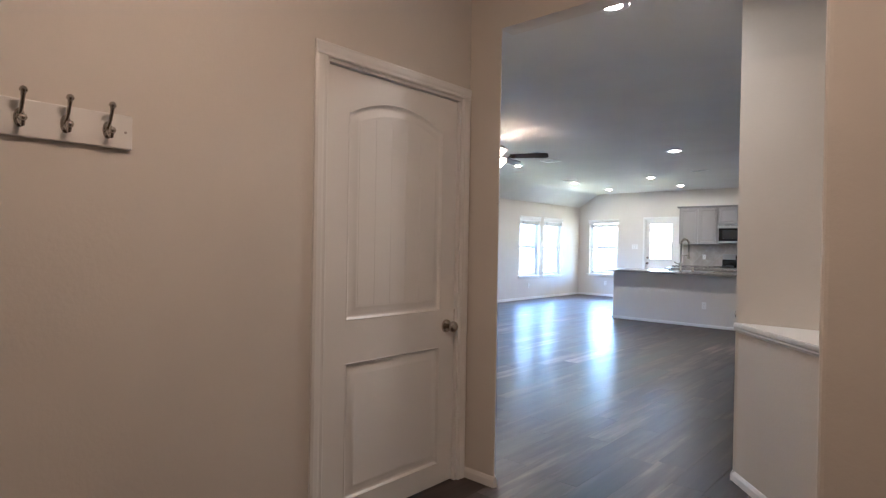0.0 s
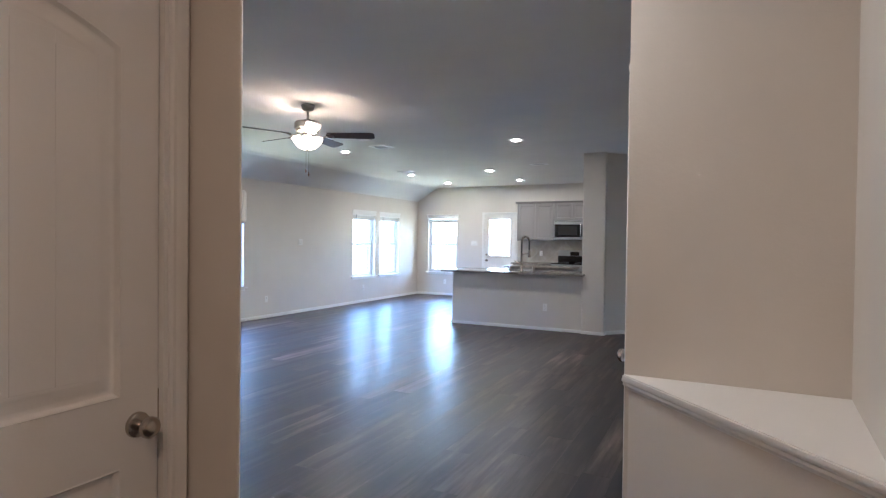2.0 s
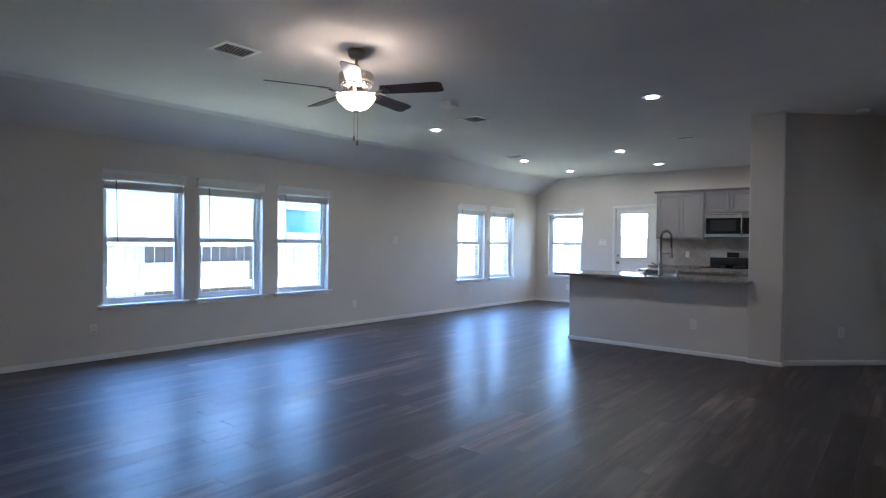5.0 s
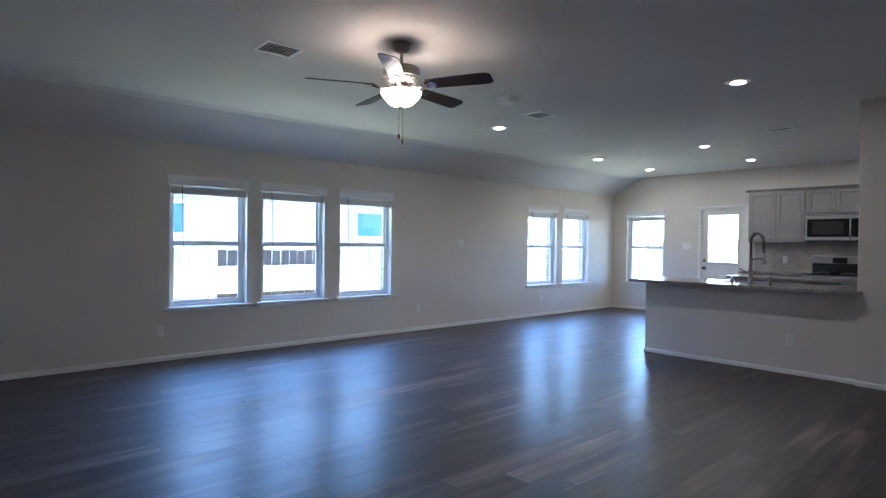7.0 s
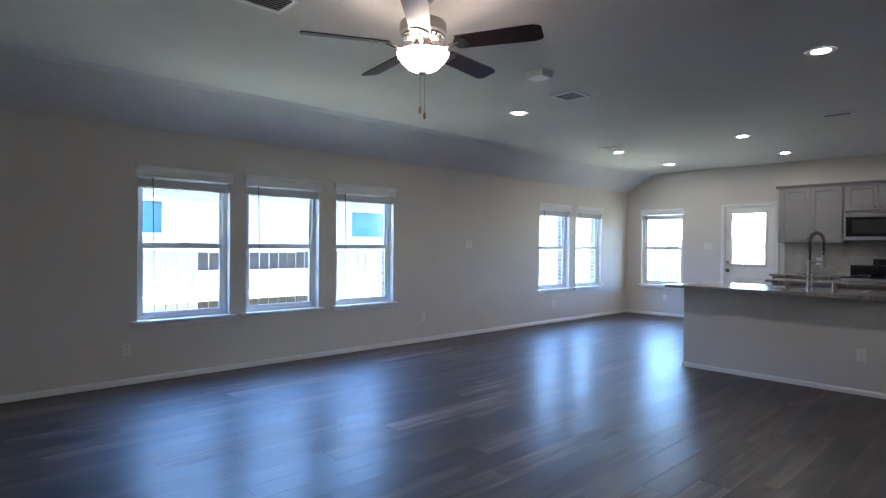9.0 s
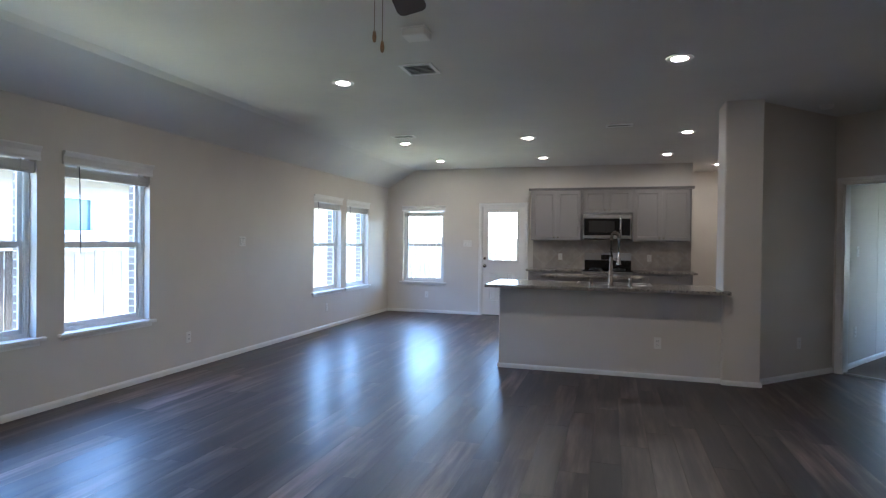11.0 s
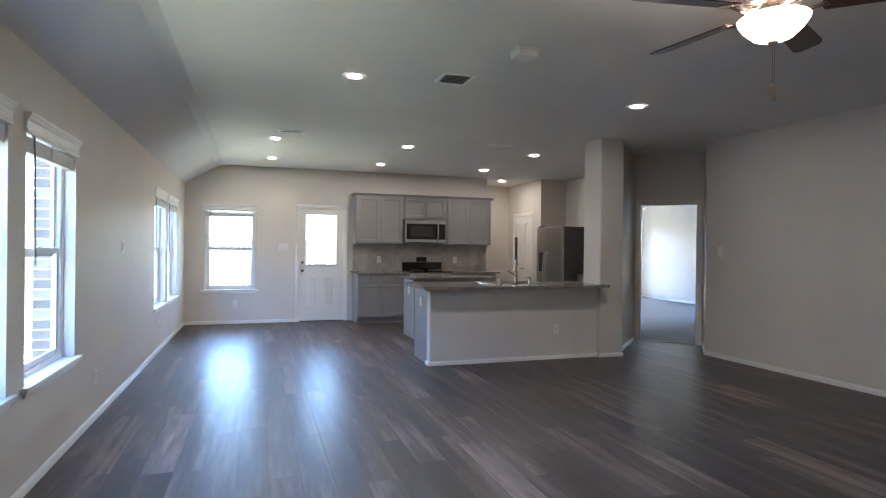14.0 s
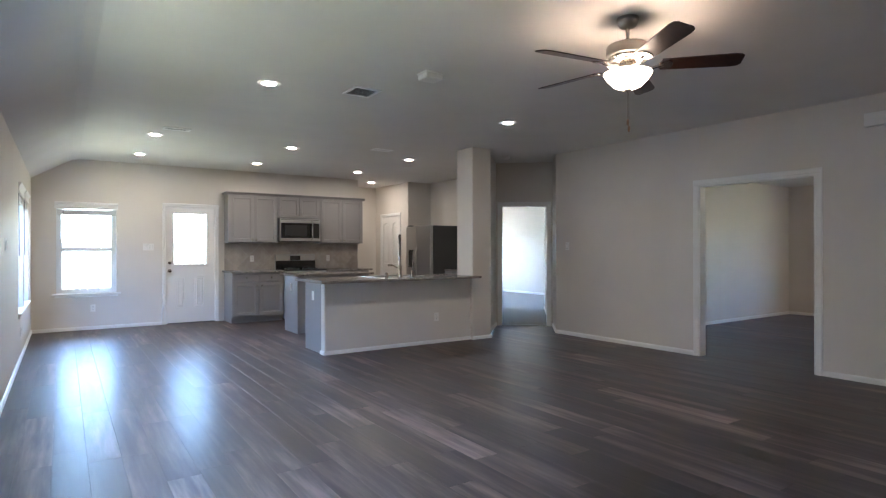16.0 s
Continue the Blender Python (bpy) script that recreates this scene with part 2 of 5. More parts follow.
def lathe(profile, at, n=24, axis="Z", bm=None, m=None):
    """A turned body: (radius, height) points round an axis through at."""
    bm = bm or bmesh.new()
    rings, made = [], []
    for r, h in profile:
        if r < 1e-6:
            ring = [bm.verts.new((0, 0, h))]
        else:
            ring = [bm.verts.new((r * math.cos(2 * math.pi * i / n), r * math.sin(2 * math.pi * i / n), h)) for i in range(n)]
        rings.append(ring)
        made += ring
    for a, b in zip(rings, rings[1:]):
        for i in range(n):
            j = (i + 1) % n
            q = [a[i % len(a)], a[j % len(a)], b[j % len(b)], b[i % len(b)]]
            q = list(dict.fromkeys(q))
            if len(q) > 2:
                bm.faces.new(q)
    turn = {"Z": Matrix(), "X": pose(0, 0, 0, 0, 90, 0), "-X": pose(0, 0, 0, 0, -90, 0), "Y": pose(0, 0, 0, -90, 0, 0), "-Y": pose(0, 0, 0, 90, 0, 0), "-Z": pose(0, 0, 0, 180, 0, 0)}[axis]
    mat = Matrix.Translation(at) @ turn
    bmesh.ops.transform(bm, matrix=(m @ mat) if m is not None else mat, verts=made)
    return bm


def tube(points, radius, n=10, bm=None):
    """A round bar along points; radius may be one number or one a point."""
    bm = bm or bmesh.new()
    pts = [Vector(p) for p in points]
    rad = radius if isinstance(radius, (list, tuple)) else [radius] * len(pts)
    rings, ref = [], Vector((0.31, 0.2, 0.93)).normalized()
    for i, p in enumerate(pts):
        d = (pts[min(i + 1, len(pts) - 1)] - pts[max(i - 1, 0)]).normalized()
        if abs(d.dot(ref)) > 0.97:
            ref = Vector((0.9, 0.3, 0.1)).normalized()
        a = (ref - d * ref.dot(d)).normalized()
        b = d.cross(a)
        ref = a
        rings.append([bm.verts.new(p + (a * math.cos(2 * math.pi * k / n) + b * math.sin(2 * math.pi * k / n)) * rad[i]) for k in range(n)])
    for r, s in zip(rings, rings[1:]):
        for k in range(n):
            bm.faces.new((r[k], r[(k + 1) % n], s[(k + 1) % n], s[k]))
    bm.faces.new(rings[0][::-1]), bm.faces.new(rings[-1])
    return bm


def rounded(pts, where, r=0.02, n=4):
    """Plan outline with the corners numbered in where rounded off (bull-nosed drywall corners)."""
    out = []
    for i, p in enumerate(pts):
        if i not in where:
            out.append(p)
            continue
        p = Vector(p)
        a, b = (Vector(pts[i - 1]) - p).normalized(), (Vector(pts[(i + 1) % len(pts)]) - p).normalized()
        s, e = p + a * r, p + b * r
        out += [tuple(s.lerp(p, t).lerp(p.lerp(e, t), t)) for t in [k / n for k in range(n + 1)]]
    return out


def wall(name, p0, p1, thick, z1, holes=(), z0=0.0, material=None, side=1, label=""):
    """An upright wall whose face runs from p0 to p1 and whose body lies to the left (side 1) or right of it. holes: (from, to, low, high)."""
    p0, p1 = Vector(p0), Vector(p1)
    u = (p1 - p0).normalized()
    n = Vector((-u.y, u.x)) * side
    m = Matrix(((u.x, n.x, 0, p0.x), (u.y, n.y, 0, p0.y), (0, 0, 1, 0), (0, 0, 0, 1)))
    length = (p1 - p0).length
    bm = bmesh.new()
    cuts = sorted({0.0, length, *[h[0] for h in holes], *[h[1] for h in holes]})
    for a, b in zip(cuts, cuts[1:]):
        mid = (a + b) / 2
        spans, z = [], z0
        for h in sorted((h for h in holes if h[0] < mid < h[1]), key=lambda h: h[2]):
            if h[2] > z:
                spans.append((z, h[2]))
            z = h[3]
        spans.append((z, z1))
        for lo, hi in spans:
            if hi - lo > 1e-4:
                box(bm, a, b, 0, thick, lo, hi, m)
    bmesh.ops.remove_doubles(bm, verts=bm.verts, dist=1e-5)
    ob = part(name, bm, material or WALL, None, label or "painted greige drywall wall with orange-peel texture")
    return tagged(ob, category="wall", kind="structure")


BASEP = [(0, 0), (0.013, 0), (0.013, 0.042), (0.009, 0.053), (0.005, 0.061), (0, 0.064)]


def baseboard(p0, p1, side, z=0.0, h=0.88):
    s = Vector((*side, 0)).normalized()
    bm = sweep([(a, b * h) for a, b in BASEP], (*p0, z), (*p1, z), side=s)
    return tagged(part("baseboard", bm, TRIM, None, "white painted wooden baseboard along the wall"), category="baseboard", kind="structure")


# ---- the shell of the house ----
XW, YN, CEILZ = -7.600, 14.345, 2.74
WINS = [5.795, 6.845, 7.945, 11.900, 12.970]
WW, WZ0, WZ1 = 0.87, 0.575, 2.00
Y0 = 3.335

wall("wall_west", (XW, Y0 - 0.15), (XW, YN + 0.15), 0.13, 2.75,
     [(c - WW / 2 - Y0 + 0.15, c + WW / 2 - Y0 + 0.15, WZ0, WZ1) for c in WINS])
BWX, BWW = -6.868, 0.825
wall("wall_north", (XW, YN), (-2.10, YN), 0.13, 2.75,
     [(BWX - BWW / 2 - XW, BWX + BWW / 2 - XW, 0.585, 2.01), (-5.715 - XW, -4.908 - XW, 0.0, 2.035)])
wall("wall_pantry_west", (-2.10, YN + 0.13), (-2.10, 15.62), 0.12, 2.75)
wall("wall_pantry_north", (-2.22, 15.62), (-0.91, 15.62), 0.12, 2.75)
wall("wall_pantry_east", (-1.03, 15.62), (-1.03, 14.10), 0.12, 2.75, [(0.31, 1.14, 0.0, 2.04)])
wall("wall_fridge_north", (-0.91, 14.10), (-0.40, 14.10), 0.12, 2.75)
wall("wall_kitchen_east", (-0.46, 14.10), (-0.46, 12.0), 0.12, 2.75)
# angled nook to the bedroom
DW0, DU = Vector((-1.109, 11.034)), Vector((0.743, -0.669))
DN = Vector((0.669, 0.743))
wall("wall_nook_west", (-2.02, 10.14), DW0, 0.12, 2.75)
wall("wall_nook_door", DW0, DW0 + DU * 0.94, 0.12, 2.75, [(0.085, 0.855, 0.0, 2.02)])
NE = DW0 + DU * 0.94
wall("wall_nook_east", (-0.922, 9.82), NE, 0.12, 2.75, side=-1)
HL0 = DW0 + DU * 0.045 + DN * 0.12
HLV = Vector((0.90, 1.25))
wall("wall_bedroom_hall_west", HL0, HL0 + HLV, 0.10, 2.75)
HR0 = DW0 + DU * 0.905 + DN * 0.12
wall("wall_bedroom_hall_east", HR0, HR0 + DN * 2.6, 0.10, 2.75, side=-1)
# bedroom beyond
wall("wall_bedroom_north", (-0.46, 17.4), (4.1, 17.4), 0.15, 2.75, [(1.82, 2.69, 0.575, 2.0), (3.01, 3.88, 0.575, 2.0)])
wall("wall_bedroom_east", (3.95, 17.4), (3.95, 10.2), 0.15, 2.75, [(2.6, 5.4, 0.575, 2.0)])
wall("wall_bedroom_west", HL0 + HLV, (HL0.x + HLV.x, 17.4), 0.12, 2.75)
wall("wall_bedroom_south", (3.95, 10.75), (HR0.x + 0.62, 10.75), 0.12, 2.75)
# the wall with the closet door and the wide study opening
G, CRB = Vector((-0.77, 3.64)), Vector((-0.922, 9.82))
EU = (CRB - G).normalized()
EN = Vector((EU.y, -EU.x))
wall("wall_east", G, CRB, 0.12, 2.75, [(0.17, 0.98, 0.0, 2.04), (2.625, 3.875, 0.0, 2.04)], side=-1)
wall("wall_alcove_back", (-0.77 + 0.12, 3.64), (-0.055, 3.64), 0.12, 2.75)
tagged(part("wall_alcove_side", prism(rounded([(-0.06, 3.76), (-0.16, 2.15), (1.35, 2.15), (1.35, 2.32), (0.05, 2.32), (0.05, 3.76)], {1}, 0.025), 0, 2.75), WALL),
       "textured greige drywall wall with a bull-nosed corner", "wall", "", "structure")
# study
wall("wall_study_north", (-0.78, 9.05), (4.75, 9.05), 0.12, 2.75)
wall("wall_study_east", (4.70, 9.05), (4.70, 3.76), 0.12, 2.75, [(2.1, 2.97, 0.575, 2.0)])
wall("wall_study_south", (-0.65, 5.10), (4.70, 5.10), 0.12, 2.75, side=-1)
# entry hall
tagged(part("wall_southwest", prism(rounded([(-1.90, 2.62), (-1.68, 2.62), (-2.45, Y0), (XW, Y0), (XW, Y0 - 0.15), (-2.51, Y0 - 0.15)], {1, 2}, 0.02), 0, 2.75), WALL),
       "greige drywall wall that turns by an angled face", "wall", "", "structure")
wall("wall_entry_west", (-1.90, -1.3), (-1.90, 2.62), 0.12, 2.75, [(1.64 + 1.3, 2.55 + 1.3, 0.0, 2.115)])
wall("wall_closet_west", (-2.95, 1.30), (-2.95, 2.62), 0.10, 2.75)
wall("wall_closet_south", (-2.95, 1.30), (-2.02, 1.30), 0.10, 2.75, side=-1)
wall("wall_closet_north", (-2.95, 2.72), (-2.02, 2.72), 0.10, 2.75)
wall("wall_closet_east", (-0.65, 5.0), (0.4, 5.0), 0.10, 2.75, side=-1)
wall("wall_pantry_back", (-0.10, 15.74), (-0.10, 14.22), 0.10, 2.75)
wall("wall_entry_south", (-1.90, -1.3), (1.35, -1.3), 0.12, 2.75, side=-1)
wall("wall_entry_east", (1.35, -1.3), (1.35, 2.32), 0.12, 2.75, side=-1)
tagged(part("header_beam", boxes((-1.70, -0.09, 2.62, 2.74, 2.475, 2.745)), WALL), "painted drywall header over the hall opening", "header", "", "structure")

# ceilings
bm = bmesh.new()
prof = [(XW - 0.13, 2.33), (XW - 0.02, 2.385), (-7.17, 2.66), (-7.08, 2.71), (-6.98, 2.735), (-6.86, CEILZ), (-0.3, CEILZ), (-0.3, 2.9), (XW - 0.13, 2.9)]
sweep([(x, z) for x, z in prof], (0, Y0 - 0.15, 0), (0, YN + 0.12, 0), side=(1, 0, 0), bm=bm)
tagged(part("ceiling", bm, CEIL), "flat painted ceiling that slopes down to the window wall", "ceiling", "", "structure")
for nm, s in (("ceiling_entry", (-3.1, 1.5, -1.5, Y0 - 0.15, CEILZ, 2.9)), ("ceiling_pantry", (-2.3, -0.3, YN + 0.12, 15.8, CEILZ, 2.9)),
              ("ceiling_study", (-0.3, 4.9, 3.19, 9.5, 2.50, 2.66)), ("ceiling_bedroom", (-0.3, 4.15, 9.52, 17.6, CEILZ, 2.9))):
    tagged(part(nm, boxes(s), CEIL), "flat painted ceiling", "ceiling", "", "structure")
# slab under the floors
floor = tagged(part("floor", boxes((XW - 0.1, -1.96, Y0 - 0.15, 15.75, -0.12, -0.006), (-3.05, 1.45, -1.4, 3.185, -0.12, -0.006), (-1.96, 1.45, 3.185, 3.70, -0.12, -0.006), (-1.96, -0.02, 3.70, 15.75, -0.12, -0.006), (-0.02, 4.80, 5.0, 9.2, -0.12, -0.006)), UNDER), "dark grey-brown vinyl plank floor", "floor", "", "structure")
tagged(part("carpet_floor", prism([(-0.1, 12.4), (HL0.x, HL0.y - 0.05), (HR0.x - 0.02, HR0.y - 0.06), (0.6, 10.7), (4.0, 10.7), (4.0, 17.45), (-0.1, 17.45)], -0.12, 0.012), CARPET),
       "grey-beige cut pile carpet in the bedroom", "carpet", "", "structure")

# ---- doors, windows and trim ----
def ring(pts, profile, m, bm=None):
    """A moulding along a closed outline of (x, z) points in a local plane. profile: (inward, out) points; out is local -y."""
    bm = bm or bmesh.new()
    n = len(pts)
    rows = []
    area = sum(pts[i][0] * pts[(i + 1) % n][1] - pts[(i + 1) % n][0] * pts[i][1] for i in range(n))
    sgn = 1 if area > 0 else -1
    for i in range(n):
        p, a, b = Vector(pts[i]), Vector(pts[i - 1]), Vector(pts[(i + 1) % n])
        d0, d1 = (p - a).normalized(), (b - p).normalized()
        n0, n1 = Vector((-d0.y, d0.x)) * sgn, Vector((-d1.y, d1.x)) * sgn
        k = (n0 + n1)
        k = k / max(0.25, k.dot(n0))
        rows.append([bm.verts.new(m @ Vector((p.x + k.x * u, -o, p.y + k.y * u))) for u, o in profile])
    for i in range(n):
        r, s = rows[i], rows[(i + 1) % n]
        for j in range(len(profile) - 1):
            bm.faces.new((r[j], s[j], s[j + 1], r[j + 1]))
    return bm


RAISED = [(0.0, 0.0), (0.002, 0.009), (0.010, 0.011), (0.015, 0.0015), (0.021, 0.0012), (0.044, 0.012), (0.051, 0.011), (0.056, 0.0)]
MOULD = [(0.0, 0.0), (0.003, 0.002), (0.006, 0.0), (0.010, -0.009), (0.016, -0.013), (0.026, -0.013), (0.054, -0.002), (0.060, -0.001), (0.066, -0.0016)]


def arched(x0, x1, z0, z1, rise, n=12):
    if not rise:
        return [(x0, z0), (x1, z0), (x1, z1), (x0, z1)]
    top = [(x1 + (x0 - x1) * k / n, z1 + rise * math.sin(math.pi * k / n) ** 0.9) for k in range(n + 1)]
    return [(x0, z0), (x1, z0), *top]


def holed(outer, inners, y, m, bm):
    """A flat face with openings, in a local plane at y."""
    edges = []
    for pts in (outer, *inners):
        vs = [bm.verts.new(m @ Vector((x, y, z))) for x, z in pts]
        edges += [bm.edges.new((vs[k - 1], vs[k])) for k in range(len(vs))]
    bmesh.ops.triangle_fill(bm, use_beauty=True, use_dissolve=False, edges=edges)
    return bm


def inset(pts, d):
    """A closed outline moved inwards by d."""
    n, out = len(pts), []
    for i in range(n):
        p, a, b = Vector(pts[i]), Vector(pts[i - 1]), Vector(pts[(i + 1) % n])
        d0, d1 = (p - a).normalized(), (b - p).normalized()
        n0, n1 = Vector((-d0.y, d0.x)), Vector((-d1.y, d1.x))
        k = n0 + n1
        out.append(tuple(p + k / max(0.25, k.dot(n0)) * d))
    return out


def panel_leaf(name, w, h, m, panels, parent, thick=0.035, boards=0, label=""):
    """A moulded door leaf with sunken panels; panels: (x0, x1, z0, z1, arch rise)."""
    bm = boxes((0.003, w - 0.003, 0.0145, thick, 0.008, h - 0.003), (0.003, 0.006, 0.0004, 0.011, 0.008, h - 0.003), (w - 0.006, w - 0.003, 0.0004, 0.011, 0.008, h - 0.003),
               (0.006, w - 0.006, 0.0004, 0.011, h - 0.006, h - 0.003), (0.006, w - 0.006, 0.0004, 0.011, 0.008, 0.011), m=m)
    holed([(0.003, 0.008), (w - 0.003, 0.008), (w - 0.003, h - 0.003), (0.003, h - 0.003)], [arched(*p) for p in panels], 0.0, m, bm)
    leaf = part(name, bm, DOORW, parent, label)
    for x0, x1, z0, z1, rise in panels:
        line = arched(x0, x1, z0, z1, rise)
        bm = ring(line, MOULD, m)
        holed(inset(line, 0.066), [], 0.0016, m, bm)
        part("panel_moulding", bm, DOORW, leaf, smooth=True)
        if boards and rise:
            step = (x1 - x0 - 0.134) / boards
            for k in range(boards):
                a = x0 + 0.067 + k * step
                zt = z1 + rise * min(math.sin(math.pi * (c - x0) / (x1 - x0)) for c in (a, a + step)) * 0.95 - 0.068
                part("panel_board", box(bmesh.new(), a + 0.0003, a + step - 0.0003, 0.0006, 0.004, z0 + 0.067, zt, m, 0.0007), DOORW, leaf)
    return leaf


KNOBP = [(0.0, 0.066), (0.012, 0.0655), (0.021, 0.062), (0.027, 0.054), (0.0275, 0.046), (0.023, 0.038), (0.014, 0.032), (0.011, 0.024), (0.012, 0.014),
         (0.022, 0.011), (0.031, 0.008), (0.033, 0.003), (0.033, 0.0)]


def knob(parent, m, x, z, material=NICKEL, s=1.0, name="door_knob"):
    return part(name, lathe_m([(r * s, h * s) for r, h in KNOBP], m @ pose(x, 0, z, 90, 0, 0), 20),
                material, parent, "satin nickel round knob" if name == "door_knob" else "", True)


def lathe_m(profile, m, n=20, bm=None):
    return lathe(profile, (0, 0, 0), n, "Z", bm, m)


def hinges(parent, m, x, zs):
    for z in zs:
        bm = boxes((x - 0.003, x + 0.003, -0.003, 0.02, z - 0.045, z + 0.045), m=m)
        tube([m @ Vector((x, -0.006, z - 0.046)), m @ Vector((x, -0.006, z + 0.046))], 0.0055, 8, bm)
        part("hinge", bm, NICKEL, parent, "satin nickel butt hinge")


CASEP = [(0, 0), (0, 0.012), (0.006, 0.017), (0.018, 0.014), (0.03, 0.017), (0.05, 0.018), (0.06, 0.012), (0.06, 0)]


def casing(m, w, h, cw=0.06, name="door_casing", depth=0.12, sides=(1, 1)):
    """White casing and jamb round an opening w by h; local x across, -y towards the viewer."""
    bm = bmesh.new()
    pr = [(a * cw / 0.06, b) for a, b in CASEP]

    def strip(p0, p1, out):
        rings = [[bm.verts.new(m @ (Vector(p) + Vector(out) * a + Vector((0, -b, 0)))) for a, b in pr] for p in (p0, p1)]
        for i in range(len(pr)):
            j = (i + 1) % len(pr)
            bm.faces.new((rings[0][i], rings[0][j], rings[1][j], rings[1][i]))
        bm.faces.new(rings[0][::-1]), bm.faces.new(rings[1])
    strip((0, 0, 0), (0, 0, h), (-1, 0, 0))
    strip((w, 0, 0), (w, 0, h), (1, 0, 0))
    strip((-cw, 0, h), (w + cw, 0, h), (0, 0, 1))
    box(bm, -0.001, 0.014, -0.002, depth, 0, h, m)
    box(bm, w - 0.014, w + 0.001, -0.002, depth, 0, h, m)
    box(bm, 0.014, w - 0.014, -0.002, depth, h - 0.014, h + 0.001, m)
    return tagged(part(name, bm, TRIM, None, "white painted door casing and jamb"), category="door casing", kind="structure")


# hall door beside the coat rack
HD = pose(-1.90, 1.64, 0, 0, 0, 90)
casing(HD, 0.91, 2.115, 0.062)
door = root("door_1", HD, "white two-panel arched door, closed, with satin nickel knob", "door", "", "structure")
HDL = HD @ pose(0.014, 0.018, 0)
leaf = panel_leaf("door_leaf", 0.882, 2.10, HDL, [(0.125, 0.765, 0.95, 1.905, 0.085), (0.125, 0.765, 0.12, 0.755, 0)], door, boards=5)
knob(leaf, HDL, 0.815, 0.863, s=1.1)
part("latch_plate", boxes((0.8785, 0.8825, -0.001, 0.03, 0.85, 0.95), m=HDL), NICKEL, leaf)
hinges(leaf, HDL, 0.0, (0.25, 1.02, 1.80))
# closet door in the east wall, seen edge on
ang = math.degrees(math.atan2(EU.y, EU.x)) - 180
cp = G + EU * 0.98
CD = pose(cp.x, cp.y, 0, 0, 0, ang)
casing(CD, 0.81, 2.04)
door = root("door_2", CD, "white arched-panel closet door, closed", "door", "", "structure")
CDL = CD @ pose(0.014, 0.004, 0)
leaf = panel_leaf("door_leaf", 0.782, 2.025, CDL, [(0.11, 0.67, 0.96, 1.84, 0.08), (0.11, 0.67, 0.12, 0.755, 0)], door, boards=5)
knob(leaf, CDL, 0.722, 0.92)
hinges(leaf, CDL, 0.0, (0.25, 1.02, 1.80))
# study opening and bedroom opening
sp = G + EU * 3.875
casing(pose(sp.x, sp.y, 0, 0, 0, ang), 1.25, 2.04, 0.066, "study_casing")
da = math.degrees(math.atan2(DU.y, DU.x))
bp = DW0 + DU * 0.085
casing(pose(bp.x, bp.y, 0, 0, 0, da), 0.77, 2.02, 0.06, "bedroom_casing")
tagged(part("threshold_strip", boxes((0.0, 0.77, 0.02, 0.065, -0.002, 0.016), m=pose(bp.x, bp.y, 0, 0, 0, da), bevel=0.004), PEWTER), "dark metal carpet transition strip", "threshold", "", "structure")
# pantry double door
PD = pose(-1.03, 15.31, 0, 0, 0, -90)
casing(PD, 0.83, 2.04)
door = root("door_3", PD, "white double pantry doors with arched panels, closed", "door", "", "structure")
for k in (0, 1):
    PL = PD @ pose(0.014 + k * 0.401, 0.006, 0)
    leaf = panel_leaf("door_leaf", 0.401, 2.025, PL, [(0.07, 0.331, 0.96, 1.84, 0.06), (0.07, 0.331, 0.12, 0.755, 0)], door)
    knob(leaf, PL, 0.355 if k == 0 else 0.046, 0.93, s=0.8)
# glazed back door
BD = pose(-5.715, YN, 0)
casing(BD, 0.807, 2.035, 0.06)
tagged(part("door_stop", boxes((0.013, 0.03, 0.062, 0.08, 0, 2.02), (0.777, 0.794, 0.062, 0.08, 0, 2.02), (0.03, 0.777, 0.062, 0.08, 2.005, 2.022), m=BD), TRIM), "white painted stop round the back door", "door stop", "", "structure")
door = root("door_4", BD, "white half-glazed back door with two lower panels, closed", "door", "", "structure")
BDL = BD @ pose(0.014, 0.02, 0)
bm = boxes((0.001, 0.778, 0, 0.04, 0.012, 1.02), (0.001, 0.778, 0, 0.04, 1.925, 2.02), (0.001, 0.095, 0, 0.04, 1.02, 1.925), (0.654, 0.778, 0, 0.04, 1.02, 1.925), m=BDL)
leaf = part("door_leaf", bm, DOORW, door)
part("glazing_bead", ring([(0.08, 1.005), (0.669, 1.005), (0.669, 1.94), (0.08, 1.94)], [(0, 0), (0, 0.012), (0.006, 0.018), (0.018, 0.018), (0.028, 0.008), (0.028, -0.01)], BDL), DOORW, leaf)
gp = part("glass_pane", boxes((0.095, 0.654, 0.016, 0.022, 1.02, 1.925), m=BDL), GLASS, leaf, "clear glass pane")
gp.visible_shadow = False
for x0 in (0.131, 0.438):
    part("panel_moulding", ring(arched(x0, x0 + 0.165, 0.27, 0.81, 0), RAISED, BDL), DOORW, leaf)
knob(leaf, BDL, 0.042, 0.92)
part("deadbolt", lathe_m([(0, 0.022), (0.02, 0.022), (0.026, 0.016), (0.028, 0.0)], BDL @ pose(0.042, 0, 1.06, 90, 0, 0), 18), NICKEL, leaf, "satin nickel deadbolt", True)
part("door_sweep", boxes((0.001, 0.778, -0.004, 0.044, 0.0, 0.014), m=BDL), BLACKM, leaf)


